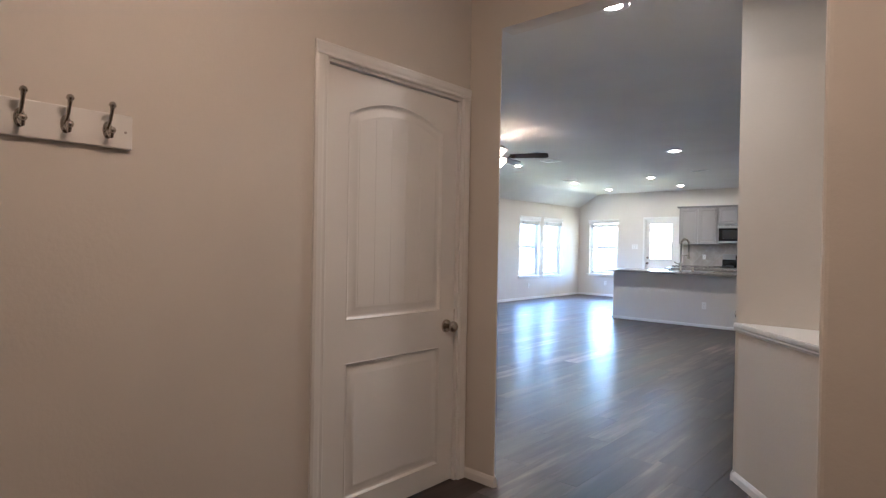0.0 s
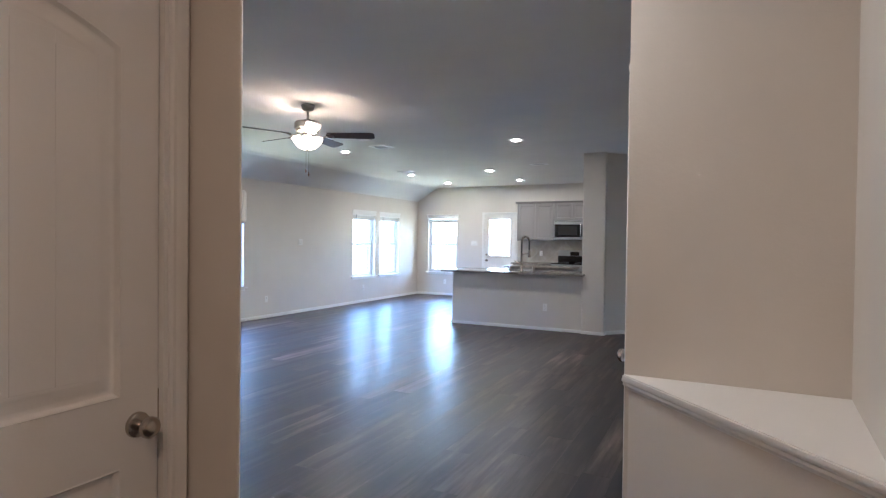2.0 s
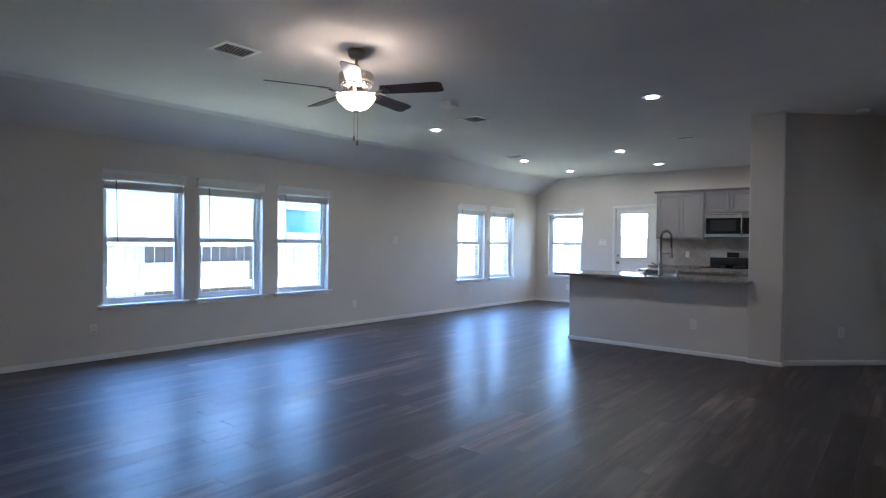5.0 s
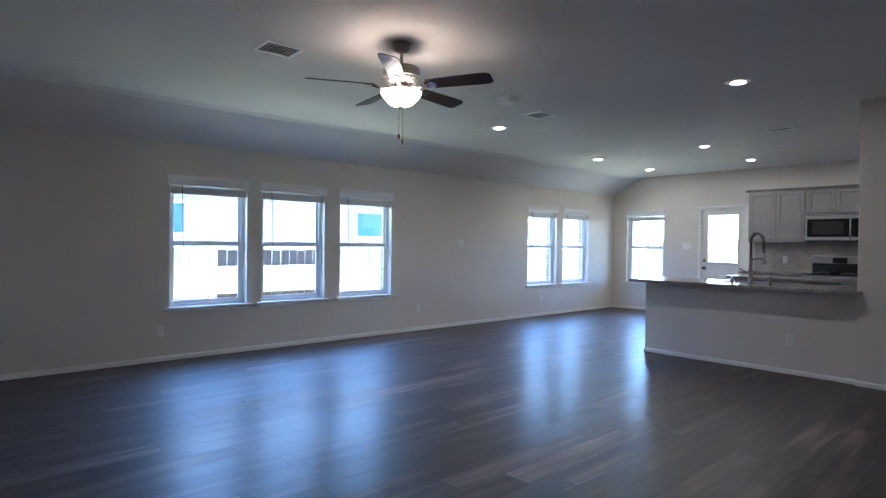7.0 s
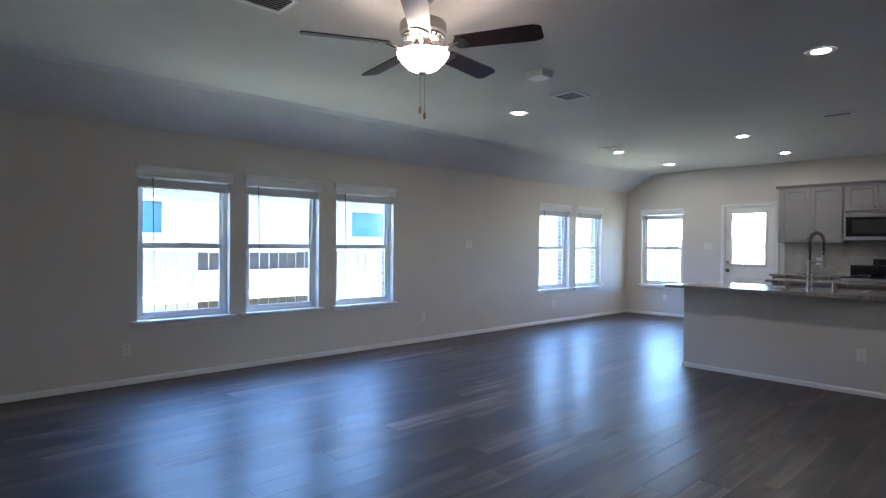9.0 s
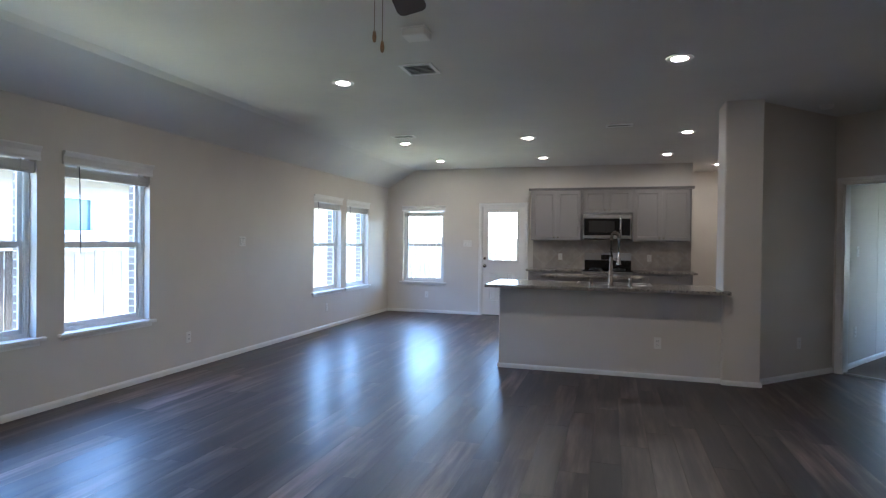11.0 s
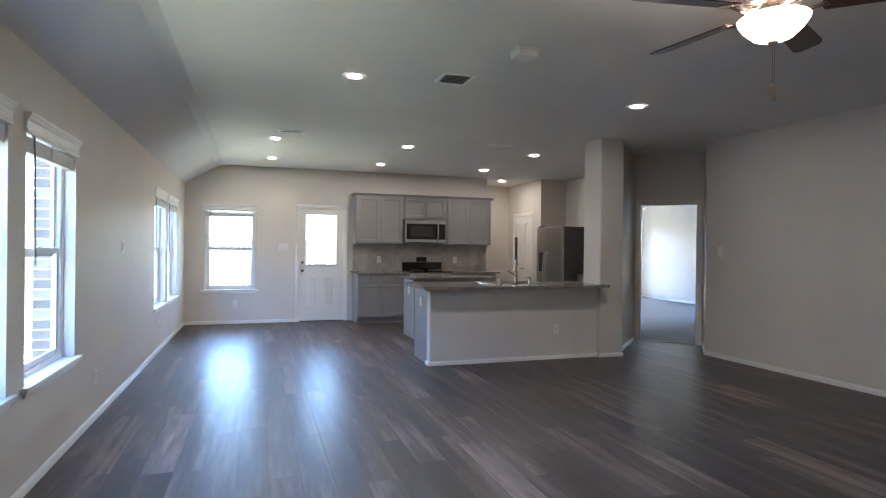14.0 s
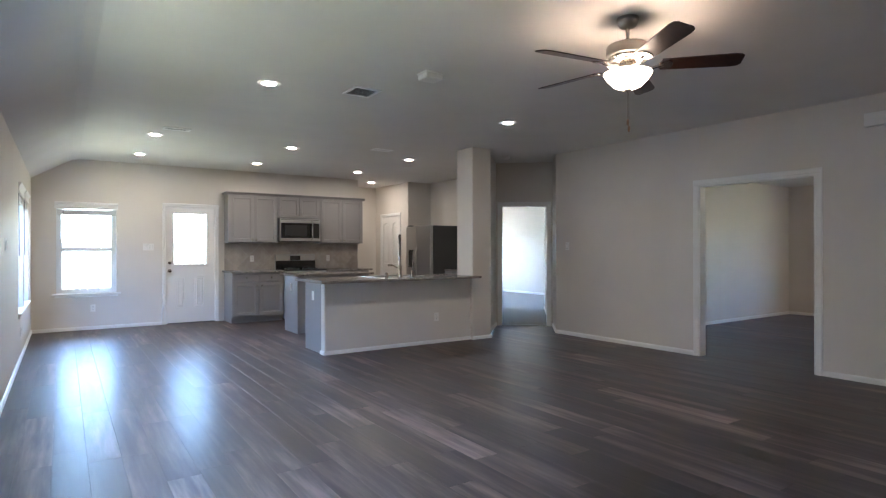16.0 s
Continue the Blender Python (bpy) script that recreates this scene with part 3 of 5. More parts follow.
def window(name, m, w, z0, z1, label):
    """A white vinyl single-hung window in a drywall reveal; local x across, -y into the room, face of the wall at y = 0."""
    r = root(name, m, label, "window", "", "structure")
    f0, f1, t = 0.075, 0.128, 0.035
    part("window_frame", boxes((0, t, f0, f1, z0, z1), (w - t, w, f0, f1, z0, z1), (t, w - t, f0, f1, z0, z0 + t), (t, w - t, f0, f1, z1 - t, z1),
                               (0.006, 0.012, f0 - 0.008, f0, z0 + 0.01, z1), (w - 0.012, w - 0.006, f0 - 0.008, f0, z0 + 0.01, z1),
                               (t, t + 0.008, f0 + 0.004, f0 + 0.012, z0 + t, z1 - t), (w - t - 0.008, w - t, f0 + 0.004, f0 + 0.012, z0 + t, z1 - t), m=m), VINYL, r)
    zm = z0 + (z1 - z0) * 0.500
    s = 0.036
    for k, (a, b, y) in enumerate(((z0 + t, zm + 0.026, f0 + 0.014), (zm - 0.026, z1 - t, f0 + 0.034))):
        sash = part("lower_sash" if k == 0 else "upper_sash",
                    boxes((t, t + s, y, y + 0.018, a, b), (w - t - s, w - t, y, y + 0.018, a, b), (t + s, w - t - s, y, y + 0.018, a, a + s), (t + s, w - t - s, y, y + 0.018, b - s, b), m=m), VINYL, r)
        p = part("pane", boxes((t + s, w - t - s, y + 0.006, y + 0.010, a + s, b - s), m=m), GLASS, sash, "clear glass pane")
        p.visible_shadow = False
    part("sash_lock", boxes((w / 2 - 0.03, w / 2 + 0.03, f0 - 0.004, f0 + 0.016, zm + 0.026, zm + 0.036), m=m, bevel=0.003), VINYL, r)
    st = boxes((-0.06, w + 0.06, -0.036, 0.002, z0 - 0.024, z0 + 0.004), m=m, bevel=0.006)
    box(st, 0.001, w - 0.001, 0.0, f0 - 0.001, z0 - 0.0215, z0 + 0.0038, m)
    part("window_sill", st, TRIM, r, "white painted wooden sill")
    part("sill_apron", sweep([(0, 0), (0.012, 0), (0.014, 0.02), (0.008, 0.032), (0, 0.036)], m @ Vector((-0.02, 0, z0 - 0.058)), m @ Vector((w + 0.02, 0, z0 - 0.058)),
                             side=(m.to_3x3() @ Vector((0, -1, 0)))), TRIM, r)
    return r


VALP = [(0.0, 0.0), (0.018, 0.0), (0.020, 0.012), (0.015, 0.020), (0.017, 0.052), (0.024, 0.060), (0.030, 0.072), (0.036, 0.078), (0.036, 0.088), (0, 0.088)]


def blind(m, w, z1, wand_x, drop=0.115, tilt=0.0):
    """A white faux-wood blind drawn right up: valance, stacked slats, bottom rail, wand and cord."""
    r = root("window_blind", m @ Matrix.Translation((w / 2, 0, z1)), "white faux-wood window blind drawn fully up under its valance", "window blind", "window blinds")
    part("valance", sweep([(a - 0.004, b * 1.25) for a, b in VALP], m @ Vector((-0.022, 0, z1 - 0.068)), m @ Vector((w + 0.022, 0, z1 - 0.068)), side=(m.to_3x3() @ Vector((0, -1, 0)))), TRIM, r, "moulded white valance")
    part("head_rail", boxes((0.006, w - 0.006, 0.014, 0.06, z1 - 0.045, z1 - 0.002), m=m), SLATW, r)
    z = z1 - 0.080
    n = int((drop - 0.045) / 0.0085)
    for k in range(n):
        part("slat", box(bmesh.new(), 0.008, w - 0.008, 0.013 + 0.001 * math.sin(k * 2.1), 0.061, z - 0.0078, z, m), SLATW, r)
        z -= 0.0085
    part("bottom_rail", box(bmesh.new(), 0.008, w - 0.008, 0.012, 0.062, z - 0.016, z, m, 0.003), SLATW, r)
    for x in (0.12, w / 2, w - 0.12):
        part("ladder_tape", boxes((x - 0.004, x + 0.004, 0.009, 0.012, z - 0.017, z1 - 0.06), m=m), SLATW, r)
    part("tilt_wand", tube([m @ Vector((wand_x, 0.005, z1 - 0.06)), m @ Vector((wand_x + 0.004, 0.002, z1 - 0.2)), m @ Vector((wand_x + 0.012, -0.002, z1 - 0.78))], 0.0045, 8), WANDM, r, "thin tilt wand")
    return r


for k, c in enumerate(WINS):
    m = pose(XW, c - WW / 2, 0, 0, 0, 90)
    window("window_%d" % (k + 1), m, WW, WZ0, WZ1, "white vinyl single-hung window in a drywall reveal")
    blind(m, WW, WZ1, 0.13)
m = pose(BWX - BWW / 2, YN, 0)
window("window_6", m, BWW, 0.585, 2.01, "white vinyl single-hung window beside the back door")
blind(m, BWW, 2.01, 0.09)
m = pose(2.55, 17.4, 0)
window("window_7", m, 0.87, 0.575, 2.0, "white vinyl single-hung bedroom window")
blind(m, 0.87, 2.0, 0.12)
m = pose(1.36, 17.4, 0)
window("window_8", m, 0.87, 0.575, 2.0, "white vinyl single-hung bedroom window")
blind(m, 0.87, 2.0, 0.12)
m = pose(4.70, 6.95, 0, 0, 0, -90)
# window_10 is never in view; added, and made wide, to let in more daylight
window("window_10", pose(3.95, 14.8, 0, 0, 0, -90), 2.80, 0.575, 2.0, "wide white vinyl bedroom window, unseen, added to brighten the room")
window("window_9", m, 0.87, 0.575, 2.0, "white vinyl single-hung study window")

# baseboards
baseboard((XW, Y0), (XW, YN), (1, 0))
baseboard((XW, YN), (-5.776, YN), (0, -1))
baseboard((-2.45, Y0), (XW, Y0), (0, 1))
baseboard((-1.68, 2.62), (-2.45, Y0), (0.715, 0.77))
baseboard((-1.68, 2.62), (-1.90, 2.62), (0, -1))
baseboard((-1.90, 1.577), (-1.90, -1.3), (1, 0))
p = [G + EU * s for s in (0.0, 0.108, 1.042, 2.558, 3.943)]
baseboard(p[0], p[1], -EN), baseboard(p[2], p[3], -EN), baseboard(p[4], CRB, -EN)
baseboard(CRB, NE, (-0.8, 0.6))
baseboard((-2.02, 10.14), DW0, (0.70, -0.71))
baseboard((-2.10, YN + 0.0), (-2.10, 15.62), (1, 0)), baseboard((-2.10, 15.62), (-1.03, 15.62), (0, -1))
baseboard((-0.66, 9.05), (4.70, 9.05), (0, -1)), baseboard((4.70, 9.05), (4.70, 5.1), (-1, 0))
baseboard((0.0, 17.4), (3.95, 17.4), (0, -1), 0.012), baseboard((3.95, 17.4), (3.95, 10.75), (-1, 0), 0.012)
baseboard(HL0, HL0 + HLV, (HLV.y, -HLV.x), 0.012)
baseboard(HR0, HR0 + DN * 2.6, -DU, 0.012)

# alcove with a triangular ledge
tagged(part("alcove_half_wall", prism([(-0.768, 3.638), (-0.755, 3.637), (-0.095, 2.878), (-0.062, 3.638)], 0.0, 0.856), WALL), "low angled drywall half wall under the ledge", "half wall", "", "structure")
led = prism([(-0.772, 3.638), (-0.778, 3.628), (-0.107, 2.852), (-0.060, 3.638)], 0.880, 0.897)
bmesh.ops.bevel(led, geom=[e for e in led.edges if e.verts[0].co.z > 0.89 and e.verts[1].co.z > 0.89], offset=0.004, segments=2, affect="EDGES")
tagged(part("alcove_ledge", led, TRIM), "white painted triangular ledge", "ledge", "", "structure")
hv = Vector((-0.095, 2.878)) - Vector((-0.755, 3.637))
hn = Vector((hv.y, -hv.x)).normalized()
tagged(part("ledge_moulding", sweep([(0, 0), (0.004, 0), (0.007, 0.008), (0.014, 0.014), (0.012, 0.023), (0.019, 0.028), (0.019, 0.037), (0, 0.037)],
       (-0.768, 3.651, 0.8425), (-0.097, 2.880, 0.8425), side=(hn.x, hn.y, 0)), TRIM), "white stepped moulding under the ledge", "moulding", "", "structure")
baseboard((-0.768, 3.651), (-0.097, 2.880), hn)
baseboard((-0.117, 2.85), (-0.158, 2.175), (-1, 0.06)), baseboard((-0.13, 2.15), (1.35, 2.15), (0, -1))

# ---- kitchen ----
tagged(part("half_wall", prism(rounded([(-4.56, 10.09), (-2.30, 10.09), (-2.30, 10.21), (-4.56, 10.21)], {0, 3}, 0.02), 0, 0.868), WALL), "painted drywall half wall under the bar top", "half wall", "", "structure")
tagged(part("column", prism(rounded([(-2.36, 10.035), (-2.02, 10.035), (-2.02, 10.42), (-2.36, 10.42)], {0, 1, 2, 3}, 0.02), 0, 2.745), WALL), "square painted drywall column with bull-nosed corners", "column", "", "structure")
baseboard((-4.56, 10.09), (-2.36, 10.09), (0, -1), 0, 0.75), baseboard((-4.56, 10.21), (-4.56, 10.09), (-1, 0), 0, 0.75)
baseboard((-2.36, 10.035), (-2.02, 10.035), (0, -1), 0, 0.75), baseboard((-2.02, 10.035), (-2.02, 10.14), (1, 0), 0, 0.75)


def slab(name, outline, z, label, t=0.032):
    """A granite top with eased edges."""
    bm = prism(outline, z - t, z)
    bmesh.ops.bevel(bm, geom=list(bm.edges), offset=0.005, segments=2, affect="EDGES")
    return tagged(part(name, bm, GRANITE), label, "countertop")


def shaker(parent, m, x0, x1, z0, z1, name="cabinet_door", pull=None, s=0.055):
    """A recessed-panel door or drawer front in front of local y = 0."""
    d = part(name, boxes((x0, x0 + s, -0.02, 0, z0, z1), (x1 - s, x1, -0.02, 0, z0, z1), (x0 + s, x1 - s, -0.02, 0, z0, z0 + s), (x0 + s, x1 - s, -0.02, 0, z1 - s, z1), m=m, bevel=0.002), CABG, parent)
    part("door_panel", boxes((x0 + s - 0.002, x1 - s + 0.002, -0.011, -0.001, z0 + s - 0.002, z1 - s + 0.002), m=m), CABG, d)
    part("panel_bead", ring([(x0 + s, z0 + s), (x1 - s, z0 + s), (x1 - s, z1 - s), (x0 + s, z1 - s)], [(0, 0.019), (0.004, 0.016), (0.010, 0.012), (0.012, 0.010)], m), CABG, d)
    if pull:
        part("knob", lathe_m([(0, 0.026), (0.010, 0.025), (0.014, 0.020), (0.012, 0.014), (0.006, 0.010), (0.006, 0.0)], m @ pose(pull[0], -0.02, pull[1], 90, 0, 0), 14), NICKEL, d, "small satin nickel knob", True)
    return d


def flat_drawer(parent, m, x0, x1, z0, z1):
    d = part("drawer", box(bmesh.new(), x0, x1, -0.02, 0, z0, z1, m, 0.004), CABG, parent)
    zc, xc = (z0 + z1) / 2, (x0 + x1) / 2
    part("knob", lathe_m([(0, 0.026), (0.010, 0.025), (0.014, 0.020), (0.012, 0.014), (0.006, 0.010), (0.006, 0.0)], m @ pose(xc, -0.02, zc, 90, 0, 0), 14), NICKEL, d, "small satin nickel knob", True)


def upper(m, w, z0, z1, label, depth=0.32):
    r = root("wall_cabinet", m @ Matrix.Translation((w / 2, depth / 2, z0)), label, "cabinet", "kitchen wall cabinets")
    part("body", boxes((0, w, 0, depth, z0, z1), m=m), CABG, r)
    g = 0.022
    for a, b, px in ((g, w / 2 - 0.006, w / 2 - 0.035), (w / 2 + 0.006, w - g, w / 2 + 0.035)):
        shaker(r, m, a, b, z0 + 0.012, z1 - 0.02, pull=(px, z0 + 0.055), s=0.055 if z1 - z0 > 0.5 else 0.05)
    return r


def base_unit(m, w, label, depth=0.60, drawers=True):
    r = root("base_cabinet", m @ Matrix.Translation((w / 2, depth / 2, 0)), label, "cabinet", "kitchen base cabinets")
    part("body", boxes((0, w, 0, depth, 0.10, 0.876), m=m), CABG, r)
    part("toe_kick", boxes((0, w, 0.07, depth, 0, 0.10), m=m), CABG, r)
    g = 0.02
    for a, b, px in ((g, w / 2 - 0.008, w / 2 - 0.045), (w / 2 + 0.008, w - g, w / 2 + 0.045)):
        top = 0.855
        if drawers:
            flat_drawer(r, m, a, b, 0.725, 0.855)
            top = 0.705
        shaker(r, m, a, b, 0.125, top, pull=(px, top - 0.055))
    return r


m = pose(-4.76, 14.02, 0)
upper(m, 0.875, 1.41, 2.28, "grey recessed-panel wall cabinet with two doors")
upper(m @ pose(0.877, 0, 0), 0.82, 1.875, 2.28, "short grey wall cabinet over the microwave")
upper(m @ pose(1.699, 0, 0), 0.91, 1.41, 2.28, "grey recessed-panel wall cabinet beside the pantry recess")
tagged(part("crown_moulding", sweep([(-0.002, 0), (0.012, 0), (0.016, 0.012), (0.034, 0.032), (0.042, 0.036), (0.042, 0.046), (-0.002, 0.046)], (-4.80, 14.02, 2.27), (-2.112, 14.02, 2.27), side=(0, -1, 0),
            bm=sweep([(-0.002, 0), (0.012, 0), (0.016, 0.012), (0.034, 0.032), (0.042, 0.036), (0.042, 0.046), (-0.002, 0.046)], (-4.76, 14.342, 2.27), (-4.76, 14.0, 2.27), side=(-1, 0, 0)))
            , CABG), "grey painted crown moulding on the wall cabinets", "moulding", "", "structure")
m = pose(-4.76, 13.745, 0)
base_unit(m, 0.90, "grey base cabinet with two drawers and two doors")
base_unit(m @ pose(1.71, 0, 0), 0.90, "grey base cabinet beside the range")
slab("countertop", [(-4.80, 13.70), (-3.853, 13.70), (-3.853, 14.343), (-4.80, 14.343)], 0.91, "speckled granite countertop beside the range")
slab("countertop", [(-3.058, 13.70), (-2.08, 13.70), (-2.08, 14.343), (-3.058, 14.343)], 0.91, "speckled granite countertop towards the pantry")

# range
R0 = pose(-3.845, 13.70, 0)
rg = root("range", R0 @ Matrix.Translation((0.39, 0.3, 0)), "stainless steel range with black glass cooktop", "range")
part("body", box(bmesh.new(), 0, 0.78, 0.02, 0.64, 0.03, 0.90, R0, 0.004), STEEL, rg)
part("cooktop", box(bmesh.new(), -0.004, 0.784, -0.01, 0.56, 0.90, 0.918, R0, 0.004), BLACKG, rg, "black glass cooktop")
part("oven_door", box(bmesh.new(), 0.01, 0.77, -0.02, 0.02, 0.26, 0.76, R0, 0.006), STEEL, rg)
part("oven_window", box(bmesh.new(), 0.12, 0.66, -0.023, -0.015, 0.36, 0.66, R0, 0.002), BLACKG, rg)
part("oven_handle", tube([R0 @ Vector((0.06, -0.065, 0.72)), R0 @ Vector((0.72, -0.065, 0.72))], 0.011), STEEL, rg)
part("control_strip", box(bmesh.new(), 0.0, 0.78, -0.02, 0.03, 0.77, 0.895, R0, 0.006), STEEL, rg)
part("drawer", box(bmesh.new(), 0.01, 0.77, -0.015, 0.02, 0.06, 0.25, R0, 0.005), STEEL, rg)
bg = part("backguard", box(bmesh.new(), 0, 0.78, 0.57, 0.64, 0.918, 1.20, R0, 0.012), STEEL, rg, "stainless backguard")
part("backguard_base", box(bmesh.new(), 0.002, 0.778, 0.545, 0.60, 0.918, 1.075, R0, 0.006), BLACKG, rg)
part("display", box(bmesh.new(), 0.28, 0.48, 0.563, 0.572, 1.08, 1.17, R0, 0.002), BLACKG, bg, "dark clock display")
for x in (0.08, 0.21, 0.39, 0.57, 0.70):
    part("control_knob", lathe_m([(0, 0.026), (0.017, 0.026), (0.021, 0.016), (0.023, 0)], R0 @ pose(x, -0.02, 0.832, 90, 0, 0), 16), STEEL, rg, "", True)
for x, y, r in ((0.2, 0.14, 0.10), (0.58, 0.14, 0.085), (0.2, 0.41, 0.075), (0.58, 0.41, 0.10)):
    for q in range(2):
        part("burner_grate", tube([R0 @ Vector((x - r * (1 - q), y - r * q, 0.935)), R0 @ Vector((x + r * (1 - q), y + r * q, 0.935))], 0.006, 6), BLACKM, rg)
    part("burner_grate", lathe_m([(r, 0.004), (r + 0.008, 0.009), (r + 0.008, 0.017), (r, 0.021), (r - 0.006, 0.012), (r, 0.004)], R0 @ pose(x, y, 0.914), 22), BLACKM, rg, "", True)

# microwave
M0 = pose(-3.87, 13.945, 0)
mw = root("microwave", M0 @ Matrix.Translation((0.39, 0.2, 1.446)), "stainless over-the-range microwave with black glass door", "microwave")
part("body", box(bmesh.new(), 0, 0.786, 0.02, 0.395, 1.446, 1.864, M0, 0.003), STEEL, mw)
part("front_frame", boxes((0, 0.786, -0.005, 0.02, 1.785, 1.864), (0, 0.786, -0.005, 0.02, 1.446, 1.50), (0, 0.025, -0.005, 0.02, 1.50, 1.785), (0.770, 0.786, -0.005, 0.02, 1.50, 1.785), m=M0, bevel=0.002), STEEL, mw)
part("door_glass", boxes((0.025, 0.632, -0.003, 0.012, 1.50, 1.785), m=M0), BLACKG, mw, "black glass door")
part("window_mesh", boxes((0.10, 0.52, -0.0045, -0.002, 1.55, 1.745), m=M0), MESHG, mw)
part("control_panel", boxes((0.635, 0.770, 0.0, 0.012, 1.50, 1.785), m=M0), BLACKG, mw)
part("handle", tube([M0 @ Vector((0.615, -0.005, 1.475)), M0 @ Vector((0.615, -0.045, 1.52)), M0 @ Vector((0.615, -0.052, 1.655)), M0 @ Vector((0.615, -0.045, 1.79)), M0 @ Vector((0.615, -0.005, 1.83))], 0.014), CHROME, mw, "bowed chrome handle", True)
part("vent_grille", boxes(*[(0.03 + k * 0.061, 0.08 + k * 0.061, -0.007, -0.004, 1.842, 1.850) for k in range(12)], m=M0), BLACKM, mw)
part("underside", boxes((0.02, 0.766, 0.03, 0.38, 1.432, 1.447), m=M0), BLACKM, mw)

# refrigerator and the run beside it
F0 = pose(-1.41, 13.54, 0, 0, 0, -90)
fr = root("refrigerator", F0 @ Matrix.Translation((0.455, 0.35, 0)), "stainless side-by-side refrigerator with dark grey sides", "refrigerator")
part("body", box(bmesh.new(), 0.002, 0.908, 0.07, 0.80, 0.02, 1.745, F0, 0.006), DARKSIDE, fr, "dark grey steel body")
for nm, a, b in (("freezer_door", 0.0, 0.40), ("fridge_door", 0.408, 0.91)):
    d = part(nm, box(bmesh.new(), a, b, 0, 0.066, 0.09, 1.745, F0, 0.012), STEEL, fr, "brushed stainless door")
    hx = 0.365 if a == 0 else 0.445
    part("handle", tube([F0 @ Vector((hx, 0, 0.62)), F0 @ Vector((hx, -0.05, 0.68)), F0 @ Vector((hx, -0.062, 0.95)), F0 @ Vector((hx, -0.05, 1.24)), F0 @ Vector((hx, 0, 1.30))], 0.013), CHROME, d, "bowed metal handle", True)
    if a == 0:
        part("dispenser", box(bmesh.new(), 0.10, 0.30, -0.003, 0.004, 0.93, 1.28, F0, 0.002), BLACKG, d, "black ice and water dispenser")
        part("dispenser_tray", box(bmesh.new(), 0.12, 0.28, -0.02, -0.002, 0.93, 0.95, F0, 0.003), BLACKM, d)
part("hinge_cover", box(bmesh.new(), 0.02, 0.12, 0.02, 0.12, 1.745, 1.77, F0, 0.004), DARKSIDE, fr)
part("base_grille", boxes((0.02, 0.89, 0.03, 0.06, 0.015, 0.085), m=F0), BLACKM, fr)
m = pose(-1.09, 12.61, 0, 0, 0, -90)
base_unit(m, 0.58, "grey base cabinet beside the refrigerator", 0.62)
slab("countertop", [(-1.13, 12.02), (-0.465, 12.02), (-0.465, 12.615), (-1.13, 12.615)], 0.91, "short granite countertop beside the refrigerator")
upper(pose(-0.80, 12.60, 0, 0, 0, -90), 0.58, 1.41, 2.28, "grey wall cabinet beside the refrigerator", 0.335)

# island
isl = root("kitchen_island", (-3.6, 12.24, 0), "grey kitchen island cabinet with plain end panel", "kitchen island")
part("body", boxes((-4.22, -3.05, 11.95, 12.55, 0.10, 0.876)), CABG, isl)
part("end_panel", box(bmesh.new(), -4.236, -4.22, 11.95, 12.55, 0.0, 0.876, None, 0.002), CABG, isl)
part("toe_kick", boxes((-4.22, -3.05, 12.0, 12.48, 0.0, 0.10)), CABG, isl)
mi = pose(-3.06, 12.55, 0, 0, 0, 180)
for a in (0.02, 0.40, 0.78):
    shaker(isl, mi, a, a + 0.36, 0.125, 0.855, pull=(a + 0.31, 0.80))
slab("island_top", [(-4.30, 11.90), (-2.97, 11.90), (-2.97, 12.59), (-4.30, 12.59)], 0.91, "speckled granite island top")
# peninsula
pen = root("peninsula_cabinet", (-3.4, 10.5, 0), "grey sink cabinet behind the half wall", "cabinet")
part("body", boxes((-4.54, -2.40, 10.215, 10.74, 0.10, 0.876)), CABG, pen)
part("end_panel", box(bmesh.new(), -4.556, -4.54, 10.214, 10.75, 0.0, 0.876, None, 0.002), CABG, pen)
part("toe_kick", boxes((-4.54, -2.40, 10.22, 10.67, 0.0, 0.10)), CABG, pen)
mp = pose(-2.40, 10.74, 0, 0, 0, 180)
for a in (0.02, 0.44, 0.86, 1.28, 1.70):
    shaker(pen, mp, a, a + 0.40, 0.125, 0.855, pull=(a + 0.35, 0.80))
# bar top, cut round the sink
SX0, SX1, SY0, SY1 = -3.74, -3.00, 10.34, 10.70
bm = bmesh.new()
for s in ((-4.68, SX0, 9.89, 10.79), (SX1, -2.37, 9.89, 10.79), (SX0, SX1, 9.89, SY0), (SX0, SX1, SY1, 10.79), (-2.37, -2.31, 9.89, 10.03)):
    box(bm, *s, 0.878, 0.91)
bmesh.ops.remove_doubles(bm, verts=bm.verts, dist=1e-5)
tagged(part("bar_top", bm, GRANITE), "speckled granite bar top overhanging the half wall", "countertop")
bm = bmesh.new()
x0, x1, y0, y1 = SX0 + 0.002, SX1 - 0.002, SY0 + 0.002, SY1 - 0.002
for s in ((x0, x1, y0, y1, 0.70, 0.705), (x0, x0 + 0.006, y0, y1, 0.705, 0.912), (x1 - 0.006, x1, y0, y1, 0.705, 0.912), (x0 + 0.006, x1 - 0.006, y0, y0 + 0.006, 0.705, 0.912), (x0 + 0.006, x1 - 0.006, y1 - 0.006, y1, 0.705, 0.912)):
    box(bm, *s)
sink = root("sink", (-3.37, 10.52, 0.70), "stainless steel drop-in double sink", "sink")
part("basin", bm, STEEL, sink)
